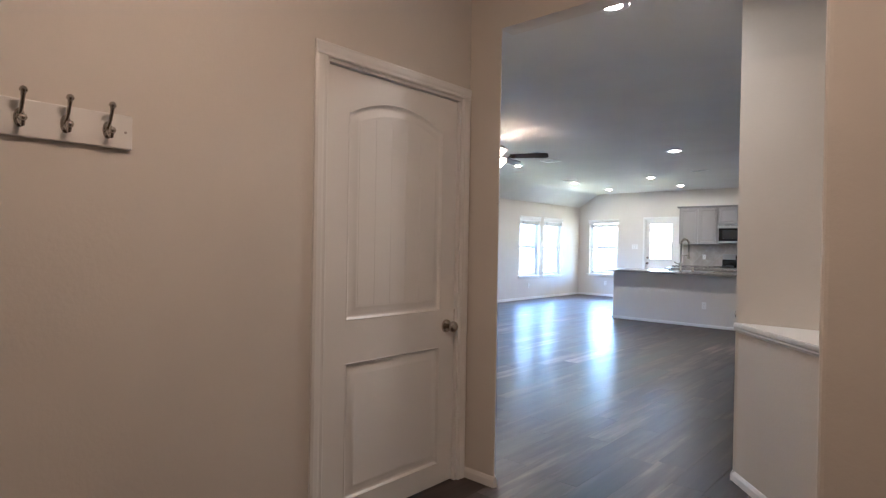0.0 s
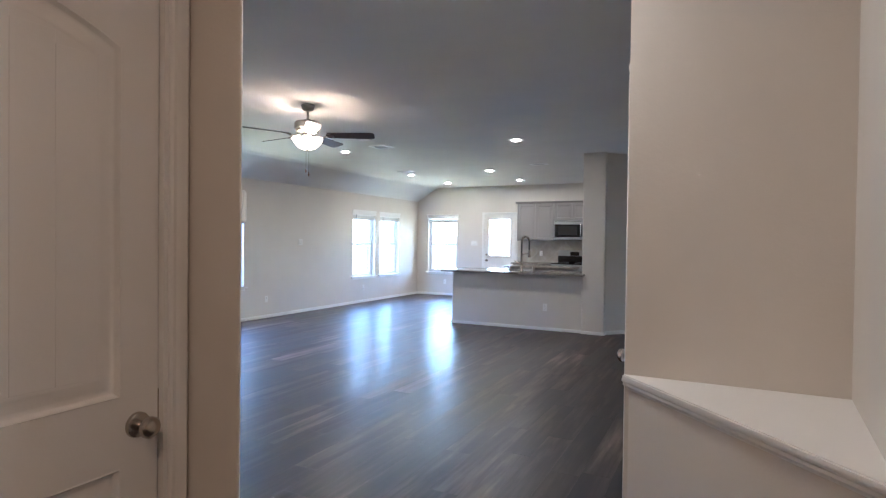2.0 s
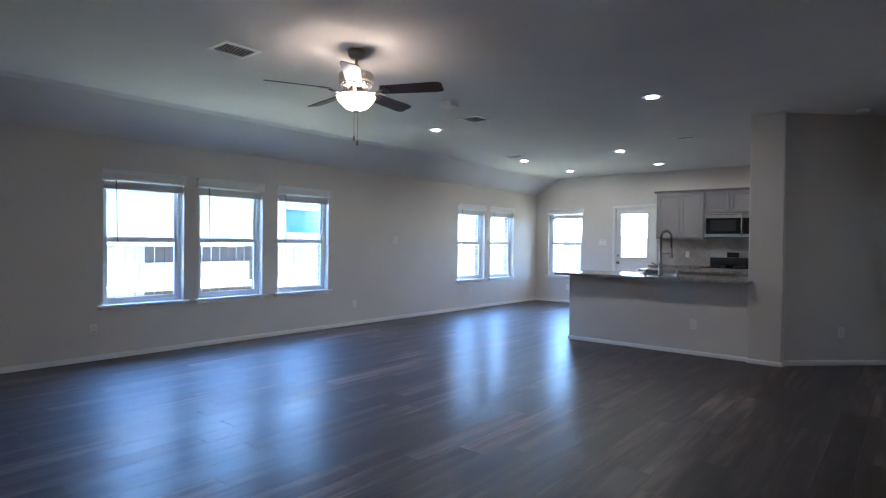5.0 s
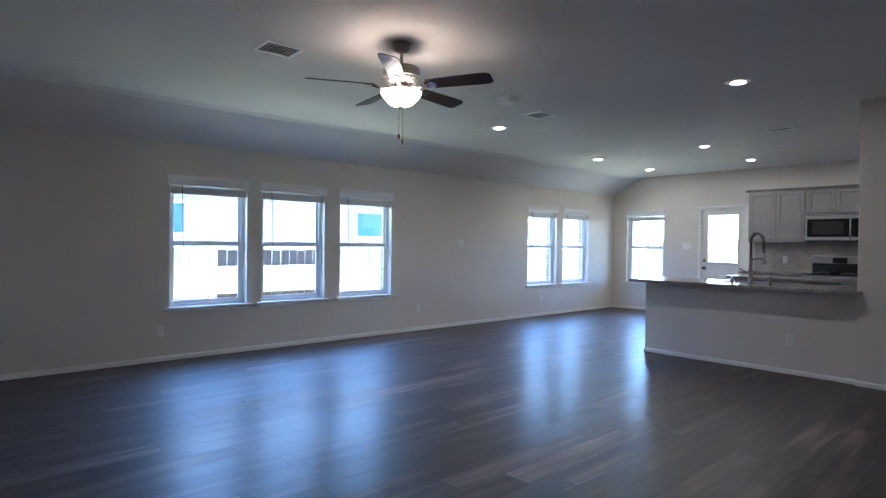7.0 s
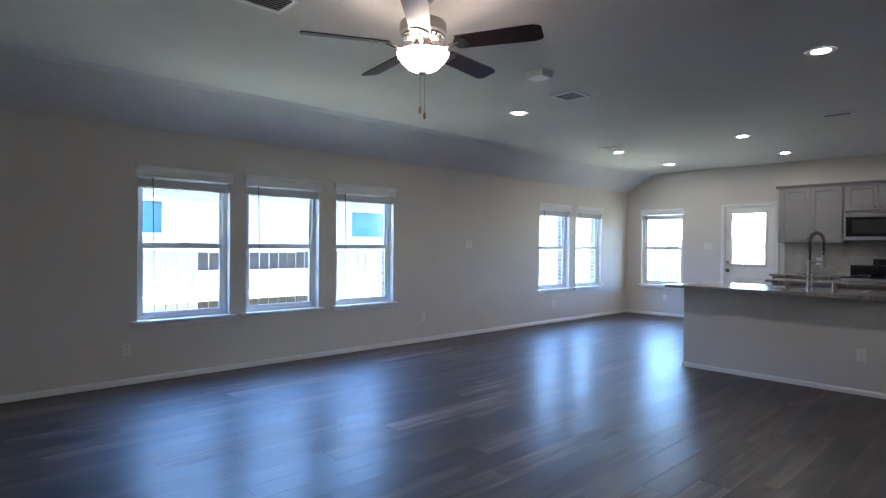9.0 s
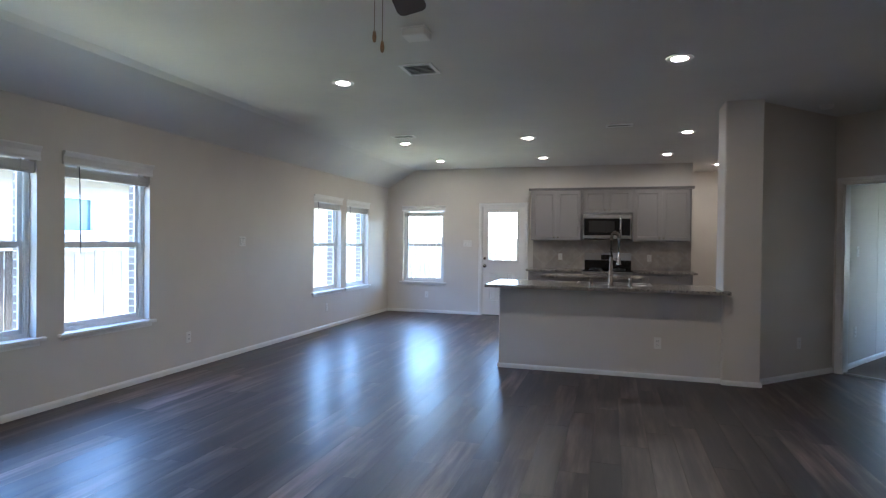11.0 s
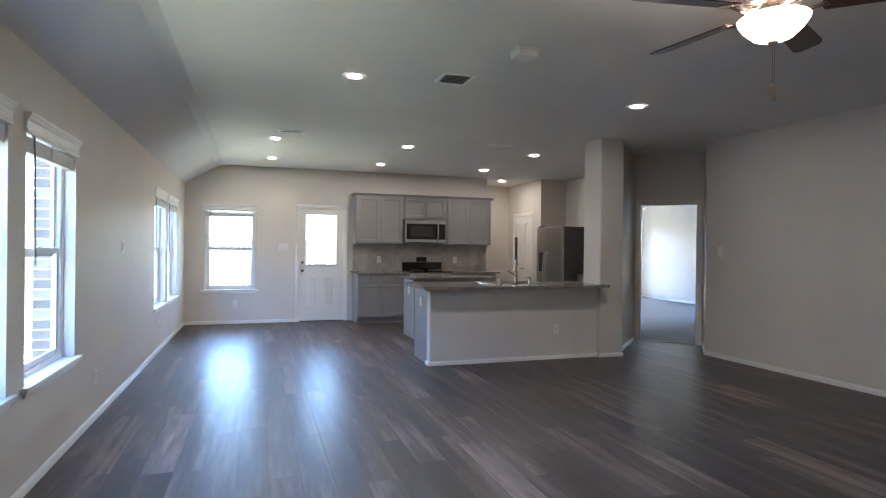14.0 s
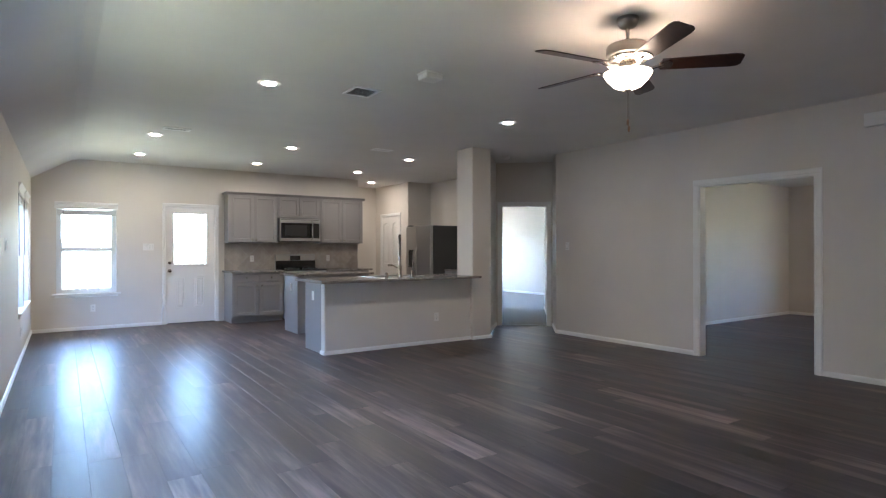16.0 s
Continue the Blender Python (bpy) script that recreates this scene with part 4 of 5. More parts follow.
part("rim", boxes((x0 - 0.022, x1 + 0.022, y0 - 0.022, y0, 0.910, 0.917), (x0 - 0.022, x1 + 0.022, y1, y1 + 0.022, 0.910, 0.917), (x0 - 0.022, x0, y0, y1, 0.910, 0.917), (x1, x1 + 0.022, y0, y1, 0.910, 0.917), bevel=0.002), STEEL, sink)
part("divider", box(bmesh.new(), -3.40, -3.385, y0 + 0.006, y1 - 0.006, 0.705, 0.89, None, 0.004), STEEL, sink)
# spring faucet
fx, fy = -3.40, 10.285
fa = root("kitchen_faucet", (fx, fy, 0.91), "tall satin nickel spring pull-down faucet", "faucet")
part("base", lathe([(0, 0), (0.033, 0), (0.033, 0.008), (0.025, 0.014), (0.023, 0.10), (0.027, 0.105), (0.027, 0.15), (0.017, 0.16), (0.016, 0.30), (0, 0.30)], (fx, fy, 0.91), 18), NICKEL, fa, "", True)
ax, ay = 0.47, 0.88                                  # the way the spout points
arc = [Vector((fx + ax * v, fy + ay * v, 1.39 + 0.085 * math.sin(a))) for a, v in [(math.pi * k / 14, 0.085 - 0.085 * math.cos(math.pi * k / 14)) for k in range(15)]]
tipx, tipy = fx + ax * 0.17, fy + ay * 0.17
path = [Vector((fx, fy, 1.20)), Vector((fx, fy, 1.30))] + arc + [Vector((tipx, tipy, 1.30)), Vector((tipx, tipy, 1.26))]
part("hose", tube(path, 0.011, 8), BLACKM, fa, "dark hose inside the spring", True)
coil = []
dense = []
for a, b in zip(path, path[1:]):
    dense += [a.lerp(b, k / 10) for k in range(10)]
for k, p in enumerate(dense):
    d = (dense[min(k + 1, len(dense) - 1)] - dense[max(k - 1, 0)]).normalized()
    across = Vector((ay, -ax, 0))
    s = d.cross(across).normalized()
    a = k * 1.45
    coil.append(p + (across * math.cos(a) + s * math.sin(a)) * 0.0165)
part("spring", tube(coil, 0.0038, 5), NICKEL, fa, "coiled satin nickel spring", True)
part("spray_head", lathe([(0, 0.13), (0.015, 0.13), (0.017, 0.07), (0.023, 0.03), (0.025, 0), (0, 0)], (tipx, tipy, 1.13), 16), NICKEL, fa, "", True)
part("holder_arm", tube([(fx, fy, 1.18), (fx + ax * 0.09, fy + ay * 0.09, 1.19), (tipx, tipy, 1.19)], 0.007, 8), NICKEL, fa)
part("lever", tube([(fx - 0.015, fy, 1.035), (fx - 0.05, fy, 1.04), (fx - 0.12, fy - 0.01, 1.075)], [0.012, 0.009, 0.007], 10), NICKEL, fa, "", True)
for x, h in ((-3.60, 0.065), (-3.20, 0.085)):
    r = root("soap_dispenser" if x > -3.4 else "air_gap", (x, fy + 0.01, 0.91), "small satin nickel deck fitting beside the faucet", "deck fitting")
    part("cap", lathe([(0, h), (0.014, h), (0.018, h - 0.006), (0.018, 0.02), (0.022, 0.01), (0.022, 0), (0, 0)], (x, fy + 0.01, 0.91), 16), NICKEL, r, "", True)
    if x > -3.4:
        part("spout", tube([(x, fy + 0.01, 0.985), (x, fy + 0.06, 0.99), (x, fy + 0.07, 0.98)], 0.006, 8), NICKEL, r)

# ---- ceiling fixtures ----
def downlight(x, y, glow=LED):
    r = root("recessed_light", (x, y, CEILZ), "round white recessed ceiling light, switched on", "ceiling light", "recessed ceiling lights")
    part("trim_ring", lathe([(0.054, 0.0), (0.056, 0.005), (0.086, 0.008), (0.096, 0.004), (0.097, 0.0)], (x, y, CEILZ - 0.0005), 28, "-Z"), TRIM, r, "", True)
    part("lens", lathe([(0, 0.003), (0.055, 0.003), (0.055, 0.0)], (x, y, CEILZ - 0.0005), 24, "-Z"), glow, r, "glowing warm lens")
    return r


for x, y in ((-2.932, 8.587), (-5.685, 8.565), (-6.219, 11.563), (-4.468, 11.52), (-4.477, 13.28), (-6.223, 13.285), (-2.525, 11.53), (-2.60, 13.30), (-1.66, 14.62), (-1.387, 3.307)):
    downlight(x, y)


def dome_light(x, y, z):
    r = root("ceiling_dome_light", (x, y, z), "unseen round white flush-mount ceiling light, switched on", "ceiling light", "flush-mount lights")
    part("pan", lathe([(0, 0), (0.155, 0), (0.158, 0.014), (0.150, 0.024), (0.14, 0.024)], (x, y, z - 0.0005), 32, "-Z"), TRIM, r, "", True)
    part("glass_dome", lathe([(0.148, 0.022), (0.140, 0.050), (0.115, 0.078), (0.07, 0.096), (0, 0.103)], (x, y, z), 32, "-Z"), HALL, r, "glowing warm glass dome", True)


dome_light(-0.62, 0.9, CEILZ)
# added lamp, out of view: warms and brightens the study wall
dome_light(3.3, 6.0, 2.50)


def ceiling_fan(cx, cy, turn, light=True):
    """Five dark blades, pewter motor, frosted bowl; hangs from the ceiling."""
    r = root("ceiling_fan", (cx, cy, CEILZ), "five-bladed ceiling fan with dark blades and a %s frosted bowl" % ("lit" if light else "dark"), "ceiling fan", "ceiling fans")
    c = (cx, cy, 0)
    part("canopy", lathe([(0, 2.74), (0.068, 2.74), (0.070, 2.725), (0.062, 2.718), (0.062, 2.705), (0.050, 2.685), (0.022, 2.672), (0, 2.672)], c, 28), PEWTER, r, "pewter canopy", True)
    part("downrod", lathe([(0.012, 2.68), (0.012, 2.60), (0.026, 2.592), (0.030, 2.578)], c, 14), PEWTER, r, "", True)
    part("motor_housing", lathe([(0, 2.578), (0.05, 2.578), (0.105, 2.572), (0.124, 2.566), (0.131, 2.556), (0.133, 2.502), (0.124, 2.492), (0, 2.492)], c, 36), PEWTER, r, "pewter motor housing", True)
    part("vent_band", lathe([(0.122, 2.493), (0.118, 2.480), (0.085, 2.466), (0.05, 2.462), (0, 2.462)], c, 36), NICKEL, r, "", True)
    bm = bmesh.new()
    for k in range(24):
        box(bm, 0.088, 0.116, -0.004, 0.004, 2.467, 2.485, Matrix.Translation(c) @ pose(0, 0, 0, 0, 0, k * 15))
    part("vent_slots", bm, DARKHOLE, r)
    part("light_neck", lathe([(0.05, 2.463), (0.052, 2.430), (0.065, 2.418), (0.065, 2.402), (0, 2.402)], c, 24), NICKEL, r, "", True)
    part("glass_bowl", lathe([(0.0, 2.288), (0.035, 2.290), (0.084, 2.310), (0.122, 2.348), (0.141, 2.374), (0.148, 2.392), (0.144, 2.394), (0.137, 2.374), (0.118, 2.349), (0.082, 2.314), (0.035, 2.296), (0, 2.295)], c, 36), BOWL if light else FROST, r, "glowing frosted glass bowl" if light else "unlit frosted glass bowl", True)
    part("finial", lathe([(0, 2.271), (0.010, 2.274), (0.022, 2.282), (0.024, 2.292), (0, 2.292)], c, 16), PEWTER, r, "", True)
    for k in range(3 if light else 0):
        a = radians(40 + 120 * k)
        part("bulb", lathe([(0, -0.026), (0.018, -0.019), (0.026, 0), (0.018, 0.019), (0, 0.028)], (cx + 0.078 * math.cos(a), cy + 0.078 * math.sin(a), 2.385), 12), BULB, r, "lit bulb", True)
    for k in range(5):
        b = Matrix.Translation((cx, cy, 2.434)) @ pose(0, 0, 0, 0, 0, turn + 72 * k)
        irn = part("blade_iron", tube([b @ Vector(p) for p in ((0.085, 0, -0.010), (0.13, 0, -0.022), (0.17, 0, -0.012), (0.21, 0, 0.0))], [0.011, 0.009, 0.010, 0.012], 8), NICKEL, r, "cast blade bracket", True)
        p2 = b @ pose(0, 0, 0, -14, 0, 0)
        part("bracket_plate", prism_m([(0.185, -0.02), (0.20, -0.045), (0.235, -0.052), (0.262, -0.03), (0.27, 0), (0.262, 0.03), (0.235, 0.052), (0.20, 0.045), (0.185, 0.02)], -0.006, 0.0, p2), NICKEL, irn)
        out = [(0.20, -0.058), (0.62, -0.070), (0.655, -0.062), (0.672, -0.045), (0.672, 0.045), (0.655, 0.062), (0.62, 0.070), (0.20, 0.058)]
        part("blade", prism_m(out, 0.0005, 0.0065, p2), BLADE, r, "dark walnut blade")
    for dx, dy, l in ((0.014, 0.004, 0.20), (-0.012, -0.008, 0.165)):
        ch = part("pull_chain", tube([(cx + dx, cy + dy, 2.300), (cx + dx, cy + dy, 2.262 - l)], 0.0018, 6), NICKEL, r, "thin pull chain")
        part("pull_fob", lathe([(0, 0), (0.005, 0.003), (0.008, 0.018), (0.005, 0.04), (0, 0.043)], (cx + dx, cy + dy, 2.222 - l), 12), FOB, ch, "small wooden fob", True)
    return r


def prism_m(pts, z0, z1, m):
    bm = prism(pts, z0, z1)
    bmesh.ops.transform(bm, matrix=m, verts=bm.verts)
    return bm


ceiling_fan(-4.215, 5.925, -45)
ceiling_fan(1.78, 14.6, -45, False)


def register(x0, x1, y0, y1, along, name="ceiling_vent"):
    r = root(name, ((x0 + x1) / 2, (y0 + y1) / 2, CEILZ), "white louvred metal air vent in the ceiling", "ceiling vent", "ceiling vents")
    z, t, d = CEILZ - 0.006, 0.028, 0.0055
    # near-black sheet under the solid ceiling, for the shade inside a duct
    part("duct_shade", boxes((x0 + 0.01, x1 - 0.01, y0 + 0.01, y1 - 0.01, CEILZ - 0.0035, CEILZ - 0.0005)), DUCT, r)
    part("frame", boxes((x0, x0 + t, y0, y1, z - d, CEILZ - 0.0002), (x1 - t, x1, y0, y1, z - d, CEILZ - 0.0002), (x0 + t, x1 - t, y0, y0 + t, z - d, CEILZ - 0.0002), (x0 + t, x1 - t, y1 - t, y1, z - d, CEILZ - 0.0002), bevel=0.002), VENTW, r)
    n = 7
    for k in range(n):
        if along == "y":
            a = x0 + t + (x1 - x0 - 2 * t) * (k + 0.5) / n
            m = Matrix.Translation((a, 0, z - 0.002)) @ pose(0, 0, 0, 0, 35, 0)
            part("slat", boxes((-0.006, 0.006, y0 + t, y1 - t, -0.0006, 0.0006), m=m), VENTW, r)
        else:
            a = y0 + t + (y1 - y0 - 2 * t) * (k + 0.5) / n
            m = Matrix.Translation((0, a, z - 0.002)) @ pose(0, 0, 0, 30, 0, 0)
            part("slat", boxes((x0 + t, x1 - t, -0.0085, 0.0085, -0.0006, 0.0006), m=m), VENTW, r)


register(-5.05, -4.79, 5.18, 5.48, "y")
register(-5.03, -4.76, 8.21, 8.49, "x")
register(-6.20, -5.90, 10.96, 11.11, "y")
register(-3.48, -3.18, 10.87, 11.02, "y")


def detector(x, y, w, d, label):
    r = root("smoke_detector", (x, y, CEILZ), label, "smoke detector")
    part("cover", box(bmesh.new(), x - w / 2, x + w / 2, y - d / 2, y + d / 2, CEILZ - 0.056, CEILZ - 0.008, None, 0.010), PLATE, r)
    part("mounting_base", boxes((x - w / 2 - 0.006, x + w / 2 + 0.006, y - d / 2 - 0.006, y + d / 2 + 0.006, CEILZ - 0.010, CEILZ - 0.0003)), PLATE, r)


detector(-4.65, 7.56, 0.16, 0.14, "square white smoke alarm on the ceiling")
r = root("smoke_detector", (-1.39, 10.44, CEILZ), "round white smoke alarm in the nook", "smoke detector")
part("cover", lathe([(0, 0.034), (0.045, 0.034), (0.058, 0.026), (0.064, 0.008), (0.064, 0.0)], (-1.39, 10.44, CEILZ - 0.0003), 24, "-Z"), PLATE, r, "", True)


# ---- plates on the walls ----
def plate(m, kind, gang=1, label=""):
    """An outlet, switch or blank plate; local origin at its middle, -y out of the wall."""
    w, h = 0.070 + 0.046 * (gang - 1), 0.115
    nm = {"outlet": "wall_outlet", "switch": "light_switch"}[kind]
    r = root(nm, m, label or {"outlet": "white duplex wall outlet", "switch": "white rocker light switch plate"}[kind], "outlet" if kind == "outlet" else "light switch", "wall plates")
    part("plate", box(bmesh.new(), -w / 2, w / 2, -0.006, -0.0003, -h / 2, h / 2, m, 0.0025), PLATE, r)
    for g in range(gang):
        x = (g - (gang - 1) / 2) * 0.046
        if kind == "outlet":
            for z in (-0.020, 0.020):
                o = part("receptacle", box(bmesh.new(), x - 0.017, x + 0.017, -0.0085, -0.005, z - 0.014, z + 0.014, m, 0.002), PLATE, r)
                part("slots", boxes((x - 0.009, x - 0.0065, -0.0092, -0.008, z - 0.002, z + 0.008), (x + 0.0065, x + 0.009, -0.0092, -0.008, z - 0.002, z + 0.008), (x - 0.0025, x + 0.0025, -0.0092, -0.008, z - 0.010, z - 0.006), m=m), DARKHOLE, o)
        else:
            # grey border round the rocker: shade of the joint put in as colour
            part("rocker_shade", box(bmesh.new(), x - 0.0178, x + 0.0178, -0.0066, -0.004, -0.0362, 0.0362, m, 0.0003), SCREEN, r)
            part("rocker", box(bmesh.new(), x - 0.016, x + 0.016, -0.005, 0.001, -0.034, 0.034, m @ pose(0, -0.005, 0, 5 if g % 2 else -5, 0, 0), 0.0015), PLATE, r)
    return r


WEST = lambda y, z: pose(XW, y, z, 0, 0, 90)
for y in (5.27, 8.90, 11.873):
    plate(WEST(y, 0.33), "outlet")
plate(WEST(9.78, 1.33), "switch", 2)
plate(pose(-5.99, YN, 1.336), "switch", 3)
plate(pose(-6.79, YN, 0.345), "outlet")
plate(pose(-2.94, 10.09, 0.36), "outlet")
plate(pose(-4.27, 14.326, 1.12), "outlet"), plate(pose(-2.77, 14.326, 1.12), "outlet")
plate(pose(-4.236, 12.25, 0.70, 0, 0, -90), "outlet"), plate(pose(-4.556, 10.47, 0.70, 0, 0, -90), "outlet")
na = math.degrees(math.atan2(0.894, 0.911))
plate(pose(-1.55, 10.601, 0.36, 0, 0, na), "outlet")
q = G + EU * 5.95
plate(pose(q.x, q.y, 1.33, 0, 0, ang), "switch")
hv2 = HLV.normalized()
q = HL0 + hv2 * 0.42
plate(pose(q.x, q.y, 1.30, 0, 0, 54.25), "switch"), plate(pose(q.x - 0.0234, q.y - 0.0325, 0.40, 0, 0, 54.25), "outlet")
# alarm keypad and switches on the angled wall
aw = (Vector((-1.68, 2.62)) - Vector((-2.45, Y0))).normalized()
aa = math.degrees(math.atan2(aw.y, aw.x)) + 180
q = Vector((-2.45, Y0)) + aw * 0.225
K0 = pose(q.x, q.y, 1.523, 0, 0, aa)
kp = root("alarm_keypad", K0, "white alarm keypad with a small grey screen", "keypad")
part("case", box(bmesh.new(), -0.085, 0.085, -0.028, -0.0003, -0.065, 0.065, K0, 0.005), PLATE, kp)
part("cover", box(bmesh.new(), -0.045, 0.078, -0.034, -0.027, -0.058, 0.058, K0, 0.003), PLATE, kp)
part("screen", boxes((-0.01, 0.055, -0.0352, -0.033, 0.018, 0.043), m=K0), SCREEN, kp, "small grey screen")
part("buttons", boxes(*[(-0.034, -0.018, -0.0352, -0.033, -0.04 + k * 0.018, -0.028 + k * 0.018) for k in range(4)], m=K0), SCREEN, kp)
part("speaker_slots", boxes(*[(-0.073, -0.055, -0.0285, -0.0275, 0.03 + k * 0.008, 0.0335 + k * 0.008) for k in range(4)], m=K0), DARKHOLE, kp)
plate(K0 @ pose(0.0, 0, -0.195), "switch", 2)
# door chime high on the east wall
q = G + EU * 2.09
C0 = pose(q.x, q.y, 2.50, 0, 0, ang)
ch = root("door_chime", C0, "white plastic door chime box high on the wall", "door chime")
part("case", box(bmesh.new(), -0.105, 0.105, -0.05, -0.0003, -0.065, 0.065, C0, 0.008), PLATE, ch)

# ---- coat rack in the entry ----
k0 = root("coat_rack", (-1.90, 0.55, 1.655), "white painted coat rack board with satin nickel hooks", "coat rack")
cb = box(bmesh.new(), -1.899, -1.881, 0.25, 0.857, 1.602, 1.712, None, 0.004)
part("board", cb, TRIM, k0)
for y in (0.322, 0.437, 0.552, 0.667, 0.782):
    bm = tube([(-1.880, y, 1.662), (-1.856, y, 1.682), (-1.842, y, 1.706), (-1.836, y, 1.722)], [0.007, 0.0055, 0.0055, 0.007], 10)
    lathe_m([(0, -0.012), (0.008, -0.008), (0.0115, 0), (0.008, 0.008), (0, 0.012)], Matrix.Translation((-1.835, y, 1.728)), 14, bm)
    hk = part("hook", bm, NICKEL, k0, "satin nickel double coat hook", True)
    bm = tube([(-1.879, y, 1.655), (-1.845, y, 1.632), (-1.836, y, 1.645)], [0.009, 0.007, 0.006], 10)
    lathe_m([(0, -0.012), (0.008, -0.008), (0.011, 0), (0.008, 0.008), (0, 0.012)], Matrix.Translation((-1.836, y, 1.650)), 14, bm)
    part("lower_prong", bm, NICKEL, hk, "", True)
    part("hook_plate", lathe_m([(0, 0.008), (0.010, 0.007), (0.014, 0.003), (0.015, 0)], Matrix.Translation((-1.8805, y, 1.655)) @ pose(0, 0, 0, 0, 90, 0) @ Matrix.Diagonal((1.9, 1, 1, 1)), 18), NICKEL, hk, "", True)
part("screw", lathe_m([(0, 0.002), (0.004, 0.001), (0.0045, 0)], pose(-1.881, 0.835, 1.655, 0, 90, 0), 10), PEWTER, k0)

# ---- outside ----
tagged(part("ground", boxes((-400, 400, -400, 400, -0.9, -0.45)), GRASS), "dry lawn around the houses", "lawn", "", "structure")
# outer brick skin with window openings
BX = XW - 0.14
bw = wall("brick_wall_west", (BX, 2.6), (BX, 15.0), 0.10, 2.6, [(c - WW / 2 - 2.6, c + WW / 2 - 2.6, WZ0 - 0.06, WZ1 + 0.01) for c in WINS], -0.45, MORTAR, 1, "pale brick outer wall with windows")
bn = wall("brick_wall_north", (-7.9, YN + 0.14), (-2.2, YN + 0.14), 0.10, 2.6, [(BWX - BWW / 2 + 7.9, BWX + BWW / 2 + 7.9, 0.53, 2.02), (-5.74 + 7.9, -4.885 + 7.9, -0.1, 2.06)], -0.45, MORTAR, 1, "pale brick outer wall at the back")
roof = root("house_roof", (-3, 8, 2.9), "shingled roof over the house", "roof", "", "structure")
bm = sweep([(-8.15, 2.92), (-8.15, 3.06), (-1.6, 5.6), (5.6, 3.06), (5.6, 2.92)], (0, -2.0, 0), (0, 17.7, 0), side=(1, 0, 0))
part("roof_deck", bm, SHINGLE, roof)
part("soffit", boxes((-8.15, XW - 0.24, -2, 17.65, 2.60, 2.62), (XW - 0.24, -2.1, 14.62, 17.65, 2.60, 2.62)), SIDING, roof, "pale soffit and porch ceiling")


def picket_fence(name, p0, p1, z0, h, side, label, shaded=None, pitch=0.144):
    """A board fence with rails, posts and a cap; one stretch along it can have its shade put into brown boards, and the
    sunlit patch there into a pale panel.
    """
    p0, p1 = Vector(p0), Vector(p1)
    u = (p1 - p0).normalized()
    n = Vector((-u.y, u.x)) * side
    m = Matrix(((u.x, n.x, 0, p0.x), (u.y, n.y, 0, p0.y), (0, 0, 1, z0), (0, 0, 0, 1)))
    L = (p1 - p0).length
    r = root(name, m, label, "fence")
    shapes = {}
    for mat in (FENCE, SHADEWOOD):
        bm = bmesh.new()
        box(bm, 0, 0.136, 0, 0.018, 0.03, h, None, 0.003)
        bmesh.ops.recalc_face_normals(bm, faces=bm.faces)
        shapes[mat] = bpy.data.meshes.new("board")
        bm.to_mesh(shapes[mat])
        bm.free()
        shapes[mat].materials.append(mat)
    x = 0.0
    while x < L:
        in_shade = shaded and shaded[0] < x < shaded[1]
        ob = new("board", shapes[SHADEWOOD if in_shade else FENCE])
        ob.parent = r
        ob.matrix_local = pose(x, random.uniform(-0.004, 0.004), random.uniform(-0.012, 0.012) - 0.012, 0, random.uniform(-0.35, 0.35), 0)
        x += pitch + (random.uniform(0.004, 0.016) if in_shade else 0)
    for z in (0.30, h * 0.52, h - 0.30):
        part("rail", boxes((0, L, 0.020, 0.058, z, z + 0.09), m=m), FENCE, r)
    part("cap_rail", box(bmesh.new(), 0, L, -0.045, 0.06, h, h + 0.035, m, 0.004), FENCE, r)
    part("kickboard", boxes((0, L, -0.024, -0.006, 0.0, 0.14), m=m), FENCE, r)
    if shaded:
        # pale boards in the shape of the sunlit patch amid the shade
        a, b = shaded[0] + 0.05, shaded[1] - 0.33
        for k in range(3):
            part("sunlit_board", box(bmesh.new(), a, b, -0.030, -0.008, 1.04 + k * 0.112, 1.148 + k * 0.112, m, 0.003), FENCE, r, "pale board standing for the sunlit patch of the fence")
        part("front_rail", box(bmesh.new(), a - 1.6, b + 0.14, -0.075, -0.006, 0.935, 1.03, m, 0.004), FENCE, r)
    x = 0.0
    while x <= L:
        part("post", boxes((x, x + 0.09, 0.06, 0.15, 0, h - 0.05), m=m), FENCE, r)
        x += 2.4


picket_fence("wooden_fence", (-10.0, -1.0), (-10.0, 20.0), -0.45, 1.64, 1, "pale wooden board fence beside the house, its shaded stretch in brown boards", (7.65, 9.85))
picket_fence("wooden_fence", (-10.0, 20.2), (6.0, 20.2), -0.45, 1.95, 1, "pale wooden board fence across the back yard")

# neighbouring house
nh = root("neighbour_house", (-14, 8, -0.45), "pale sided neighbouring house with blue-green windows", "house")
NX = -12.3
NW = [(6.45, 1.10), (11.40, 1.10), (16.8, 1.1)]
nw = wall("tmp_wall", (NX, -2), (NX, 24), 0.15, 2.45, [(c - w / 2 + 2, c + w / 2 + 2, 1.46, 2.05) for c, w in NW], -0.45, SIDING, 1)
nw.name = "wall"
nw.parent = nh
nw.matrix_parent_inverse = WORLD[nh].inverted()
for k in ("label", "category", "kind"):
    if k in nw:
        del nw[k]
bm = bmesh.new()
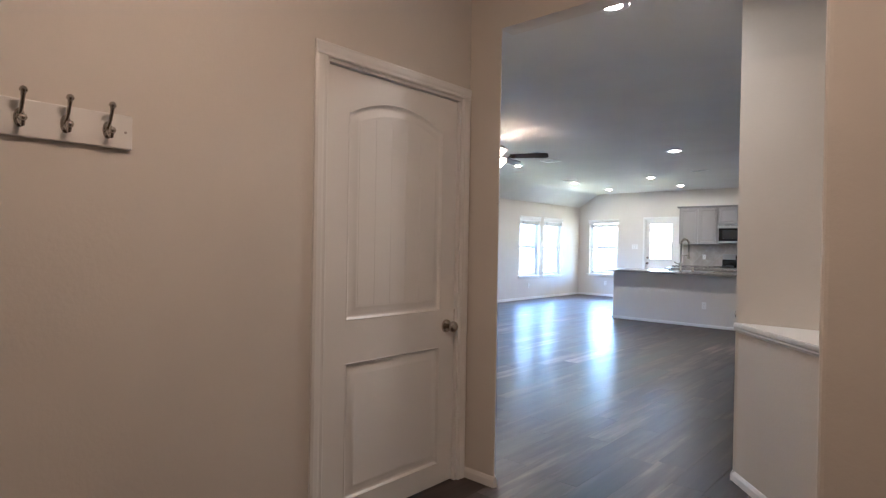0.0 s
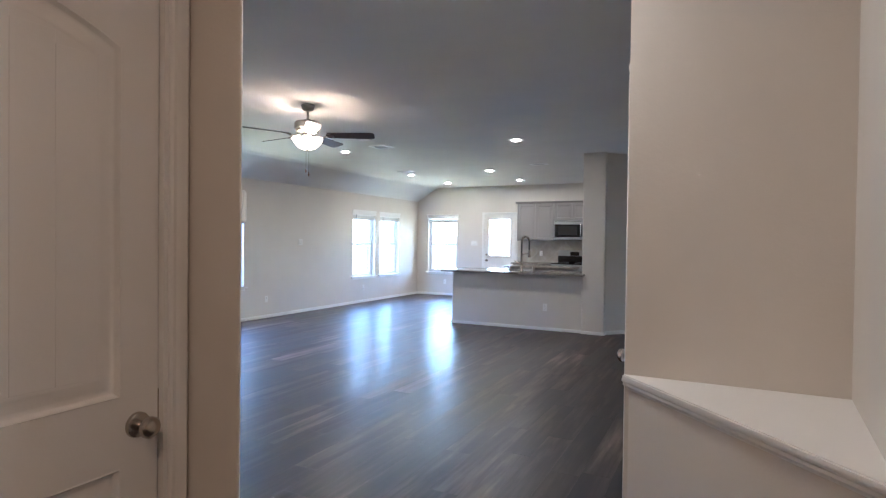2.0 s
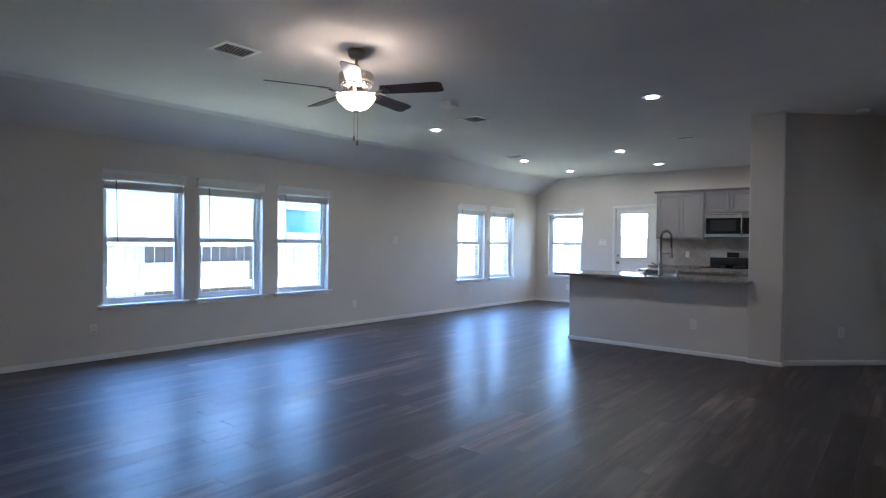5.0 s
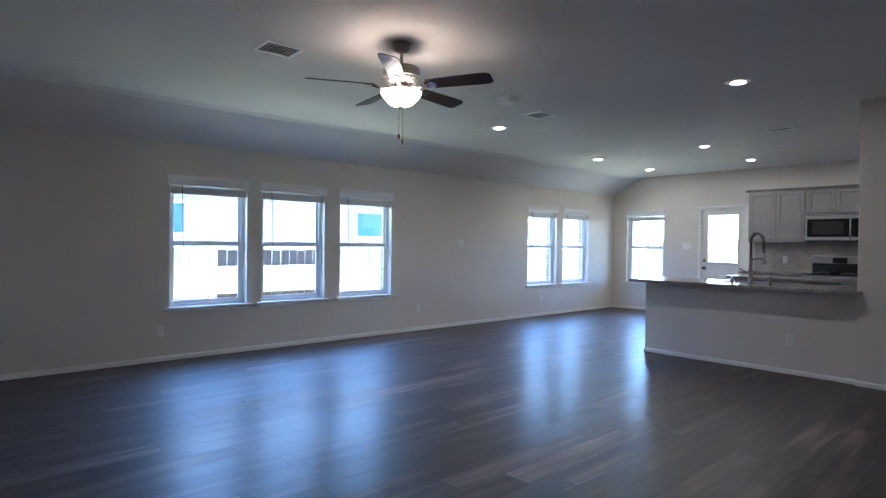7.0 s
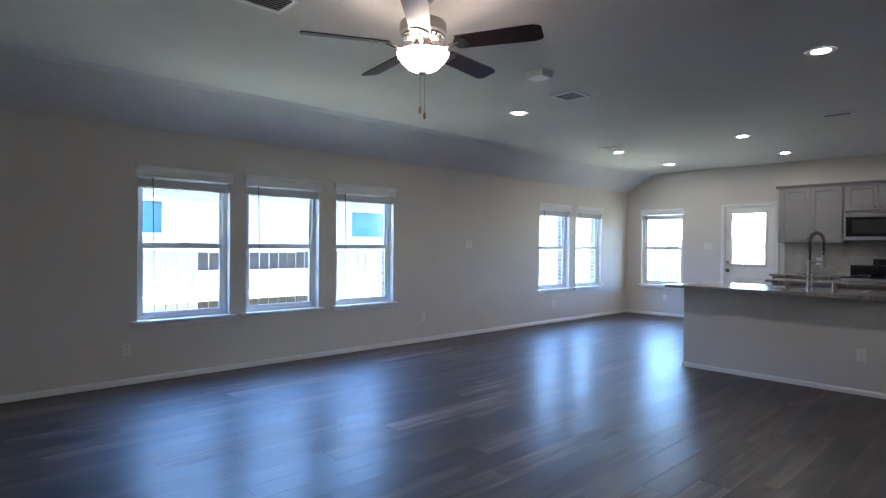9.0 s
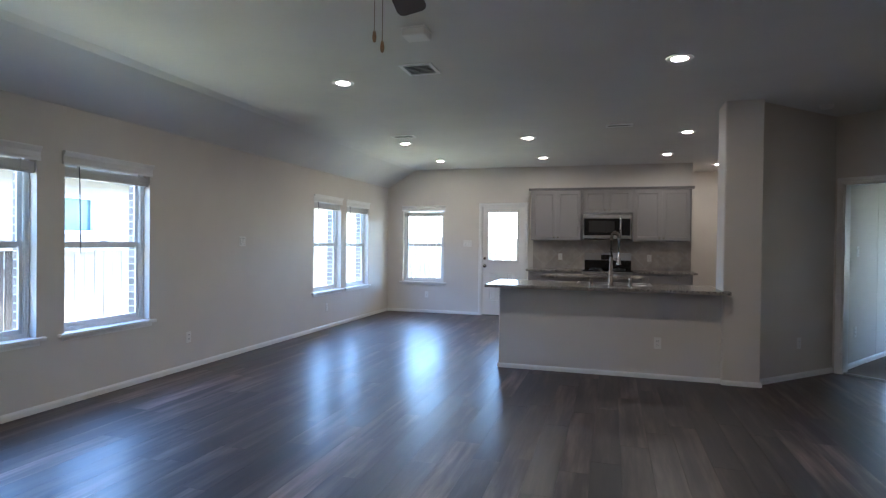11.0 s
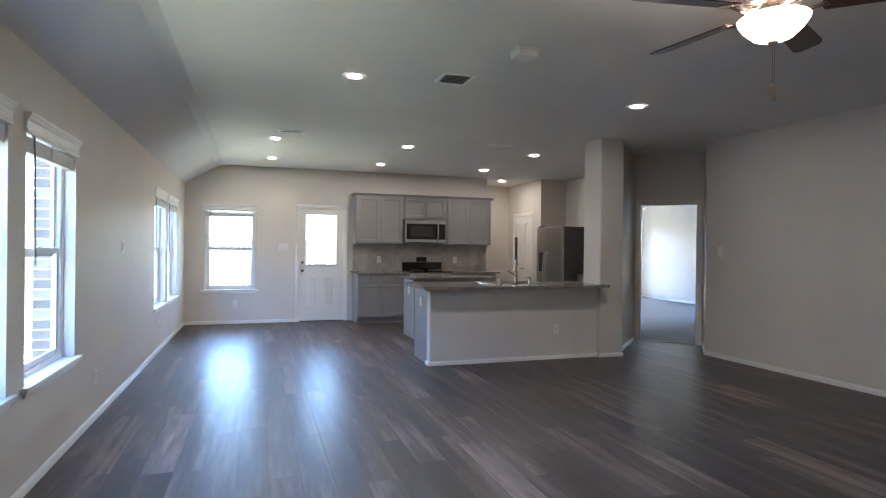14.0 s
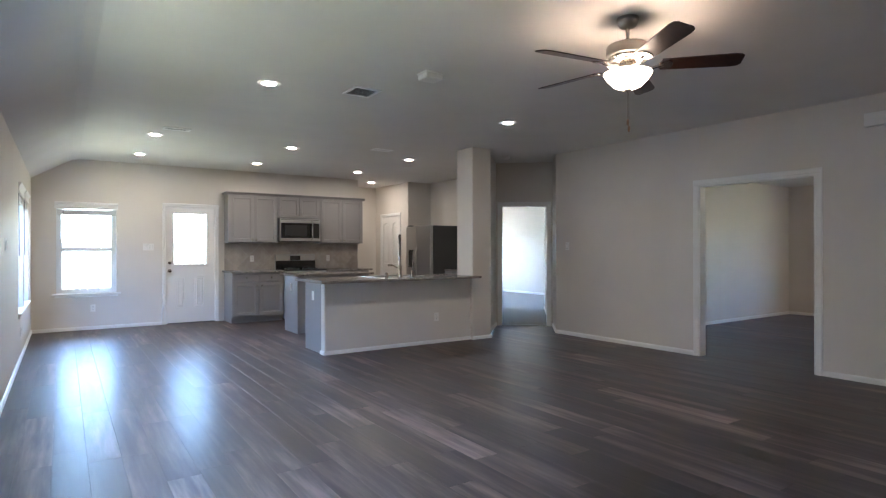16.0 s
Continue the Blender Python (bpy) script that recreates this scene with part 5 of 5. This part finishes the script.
for k in range(18):
    z = -0.40 + k * 0.155
    for a, b in ([(-2, 24)] if not 1.26 < z < 2.06 else [(-2, NW[0][0] - 0.6), (NW[0][0] + 0.6, NW[1][0] - 0.73), (NW[1][0] + 0.73, NW[2][0] - 0.6), (NW[2][0] + 0.6, 24)]):
        sweep([(0, 0), (0.012, 0), (0.003, 0.15), (0, 0.15)], (NX, a, z), (NX, b, z), side=(1, 0, 0), bm=bm)
part("lap_siding", bm, SIDING, nh, "pale lap siding")
for c, w in NW:
    wi = part("window", boxes((NX - 0.06, NX - 0.05, c - w / 2, c + w / 2, 1.46, 2.05)), FARGLASS, nh, "blue-green glass window")
    part("frame", boxes((NX - 0.05, NX + 0.03, c - w / 2 - 0.05, c - w / 2 + 0.02, 1.41, 2.10), (NX - 0.05, NX + 0.03, c + w / 2 - 0.02, c + w / 2 + 0.05, 1.41, 2.10),
                        (NX - 0.05, NX + 0.03, c - w / 2, c + w / 2, 2.03, 2.10), (NX - 0.05, NX + 0.03, c - w / 2, c + w / 2, 1.41, 1.48)), TRIM, wi)
part("roof", sweep([(-20.5, 2.43), (-20.5, 2.58), (-16.2, 4.58), (-11.9, 2.58), (-11.9, 2.43)], (0, -2.4, 0), (0, 24.4, 0), side=(1, 0, 0)), SHINGLE, nh, "grey shingle roof")
part("fascia", boxes((-11.9, -11.87, -2.4, 24.4, 2.38, 2.60)), TRIM, nh)
random.seed(3)
def planks():
    """Vinyl planks, laid along y in a random stagger: the nearest 300 as pieces of their own."""
    w, l, gap, t = 0.178, 1.22, 0.0007, 0.006
    meshes = {}
    rest = bmesh.new()
    n = 0
    x, row = XW + 0.005, 0
    near = []
    def spans(xc):
        """The stretches of y that have plank floor at xc."""
        if xc < -2.45:
            return [(Y0 - 0.02, YN + 0.02)]
        if xc < -1.95:
            return [(Y0 - 0.93 * (xc + 2.45) - 0.05, YN + 0.02 if xc < -2.1 else 15.6)]
        if xc < -1.05:
            return [(-1.32, 15.6)]
        if xc < -0.80:
            return [(-1.32, 11.2), (12.0, 14.1)]
        if xc < -0.10:
            return [(-1.32, 3.66), (5.08, 9.07), (9.75, 11.0), (12.0, 14.1)]
        return [(-1.32, 2.2), (5.08, 9.07)] if xc < 1.35 else [(5.08, 9.07)]

    while x < 4.7:
        start = -1.4 - random.random() * l
        for lo, hi in spans(x + w / 2):
            y = start
            while y < hi:
                a, b = max(y, lo), min(y + l, hi)
                if b - a > 0.03:
                    near.append((x, min(x + w, 4.7), a, b))
                y += l
        x += w
    core = [p for p in near if -7.6 < p[0] < -0.9 and 3.1 < p[2] and p[3] < 11.6]
    core = sorted(core, key=lambda p: abs((p[2] + p[3]) / 2 - 6.2) + 0.5 * abs(p[0] + 4.0))[:300]
    chosen = set(core)
    for p in near:
        x0, x1, y0, y1 = p[0] + gap / 2, p[1] - gap / 2, p[2] + gap / 2, p[3] - gap / 2
        if p in chosen:
            key = (round(x1 - x0, 4), round(y1 - y0, 4))
            if key not in meshes:
                bm = bmesh.new()
                plank_shape(bm, 0, key[0], 0, key[1], t)
                me = bpy.data.meshes.new("plank")
                bm.to_mesh(me)
                bm.free()
                me.materials.append(PLANK)
                meshes[key] = me
            ob = new("plank", meshes[key])
            ob.parent = floor
            ob.location = (x0, y0, -0.006)
        else:
            plank_shape(rest, x0, x1, y0, y1, t, -0.006)
    me = bpy.data.meshes.new("planks_beyond")
    rest.to_mesh(me)
    rest.free()
    me.materials.append(PLANK)
    ob = new("planks_beyond", me)
    ob.parent = floor
    tagged(ob, kind="stuff")


def plank_shape(bm, x0, x1, y0, y1, t, z=0.0, c=0.0006):
    lo = [bm.verts.new((x, y, z)) for x, y in ((x0, y0), (x1, y0), (x1, y1), (x0, y1))]
    mid = [bm.verts.new((x, y, z + t - c)) for x, y in ((x0, y0), (x1, y0), (x1, y1), (x0, y1))]
    hi = [bm.verts.new((x, y, z + t)) for x, y in ((x0 + c, y0 + c), (x1 - c, y0 + c), (x1 - c, y1 - c), (x0 + c, y1 - c))]
    bm.faces.new(hi)
    for a, b in ((lo, mid), (mid, hi)):
        for i in range(4):
            j = (i + 1) % 4
            bm.faces.new((a[i], a[j], b[j], b[i]))


planks()


def reveal_bricks():
    """Bricks beside the window openings, laid in the mortar of the outer wall."""
    bm = bmesh.new()
    box(bm, 0, 0.104, 0, 0.19, 0, 0.057, None, 0.003)
    me = bpy.data.meshes.new("brick")
    bm.to_mesh(me)
    bm.free()
    me.materials.append(BRICK)
    bm = bmesh.new()
    box(bm, 0, 0.104, 0, 0.092, 0, 0.057, None, 0.003)
    half = bpy.data.meshes.new("half_brick")
    bm.to_mesh(half)
    bm.free()
    half.materials.append(BRICK)
    for c in WINS:
        for s in (-1, 1):
            edge = c + s * (WW / 2 - 0.004)
            for k in range(22):
                z = WZ0 - 0.14 + k * 0.0675
                me_k = me if k % 2 else half
                length = 0.19 if k % 2 else 0.092
                ob = new("brick", me_k)
                ob.parent = bw
                ob.location = (BX - 0.106 + random.uniform(-0.002, 0.002), edge if s > 0 else edge - length, z)


def backsplash_tiles():
    """Square tiles laid on the diagonal, cut at the edges of the backsplash."""
    back = tagged(part("backsplash", boxes((-4.76, -2.11, YN - 0.009, YN - 0.001, 0.91, 1.45)), GROUT), "diagonal beige stone-look tile backsplash", "backsplash", "", "structure")
    x0, x1, z0, z1, t = -4.76, -2.112, 0.911, 1.45, 0.302
    h = t / math.sqrt(2)

    def clip(poly, axis, lim, keep_less):
        out = []
        for i in range(len(poly)):
            a, b = poly[i - 1], poly[i]
            ia, ib = (a[axis] <= lim) == keep_less, (b[axis] <= lim) == keep_less
            if ia != ib:
                f = (lim - a[axis]) / (b[axis] - a[axis])
                out.append((a[0] + (b[0] - a[0]) * f, a[1] + (b[1] - a[1]) * f))
            if ib:
                out.append(b)
        return out
    for i in range(-2, 16):
        for j in range(-2, 6):
            cx, cz = x0 + i * h, 0.95 + j * h
            if (i + j) % 2:
                continue
            q = h - 0.003
            poly = [(cx + q, cz), (cx, cz + q), (cx - q, cz), (cx, cz - q)]
            for axis, lim, less in ((0, x0, False), (0, x1, True), (1, z0, False), (1, z1, True)):
                poly = clip(poly, axis, lim, less) if poly else poly
            if len(poly) < 3:
                continue
            bm = bmesh.new()
            fr_, bk = [[bm.verts.new((x, y, z)) for x, z in poly] for y in (YN - 0.015, YN - 0.008)]
            bm.faces.new(fr_), bm.faces.new(bk[::-1])
            for k in range(len(poly)):
                kk = (k + 1) % len(poly)
                bm.faces.new((fr_[k], bk[k], bk[kk], fr_[kk]))
            part("tile", bm, TILE, back)


reveal_bricks()
backsplash_tiles()
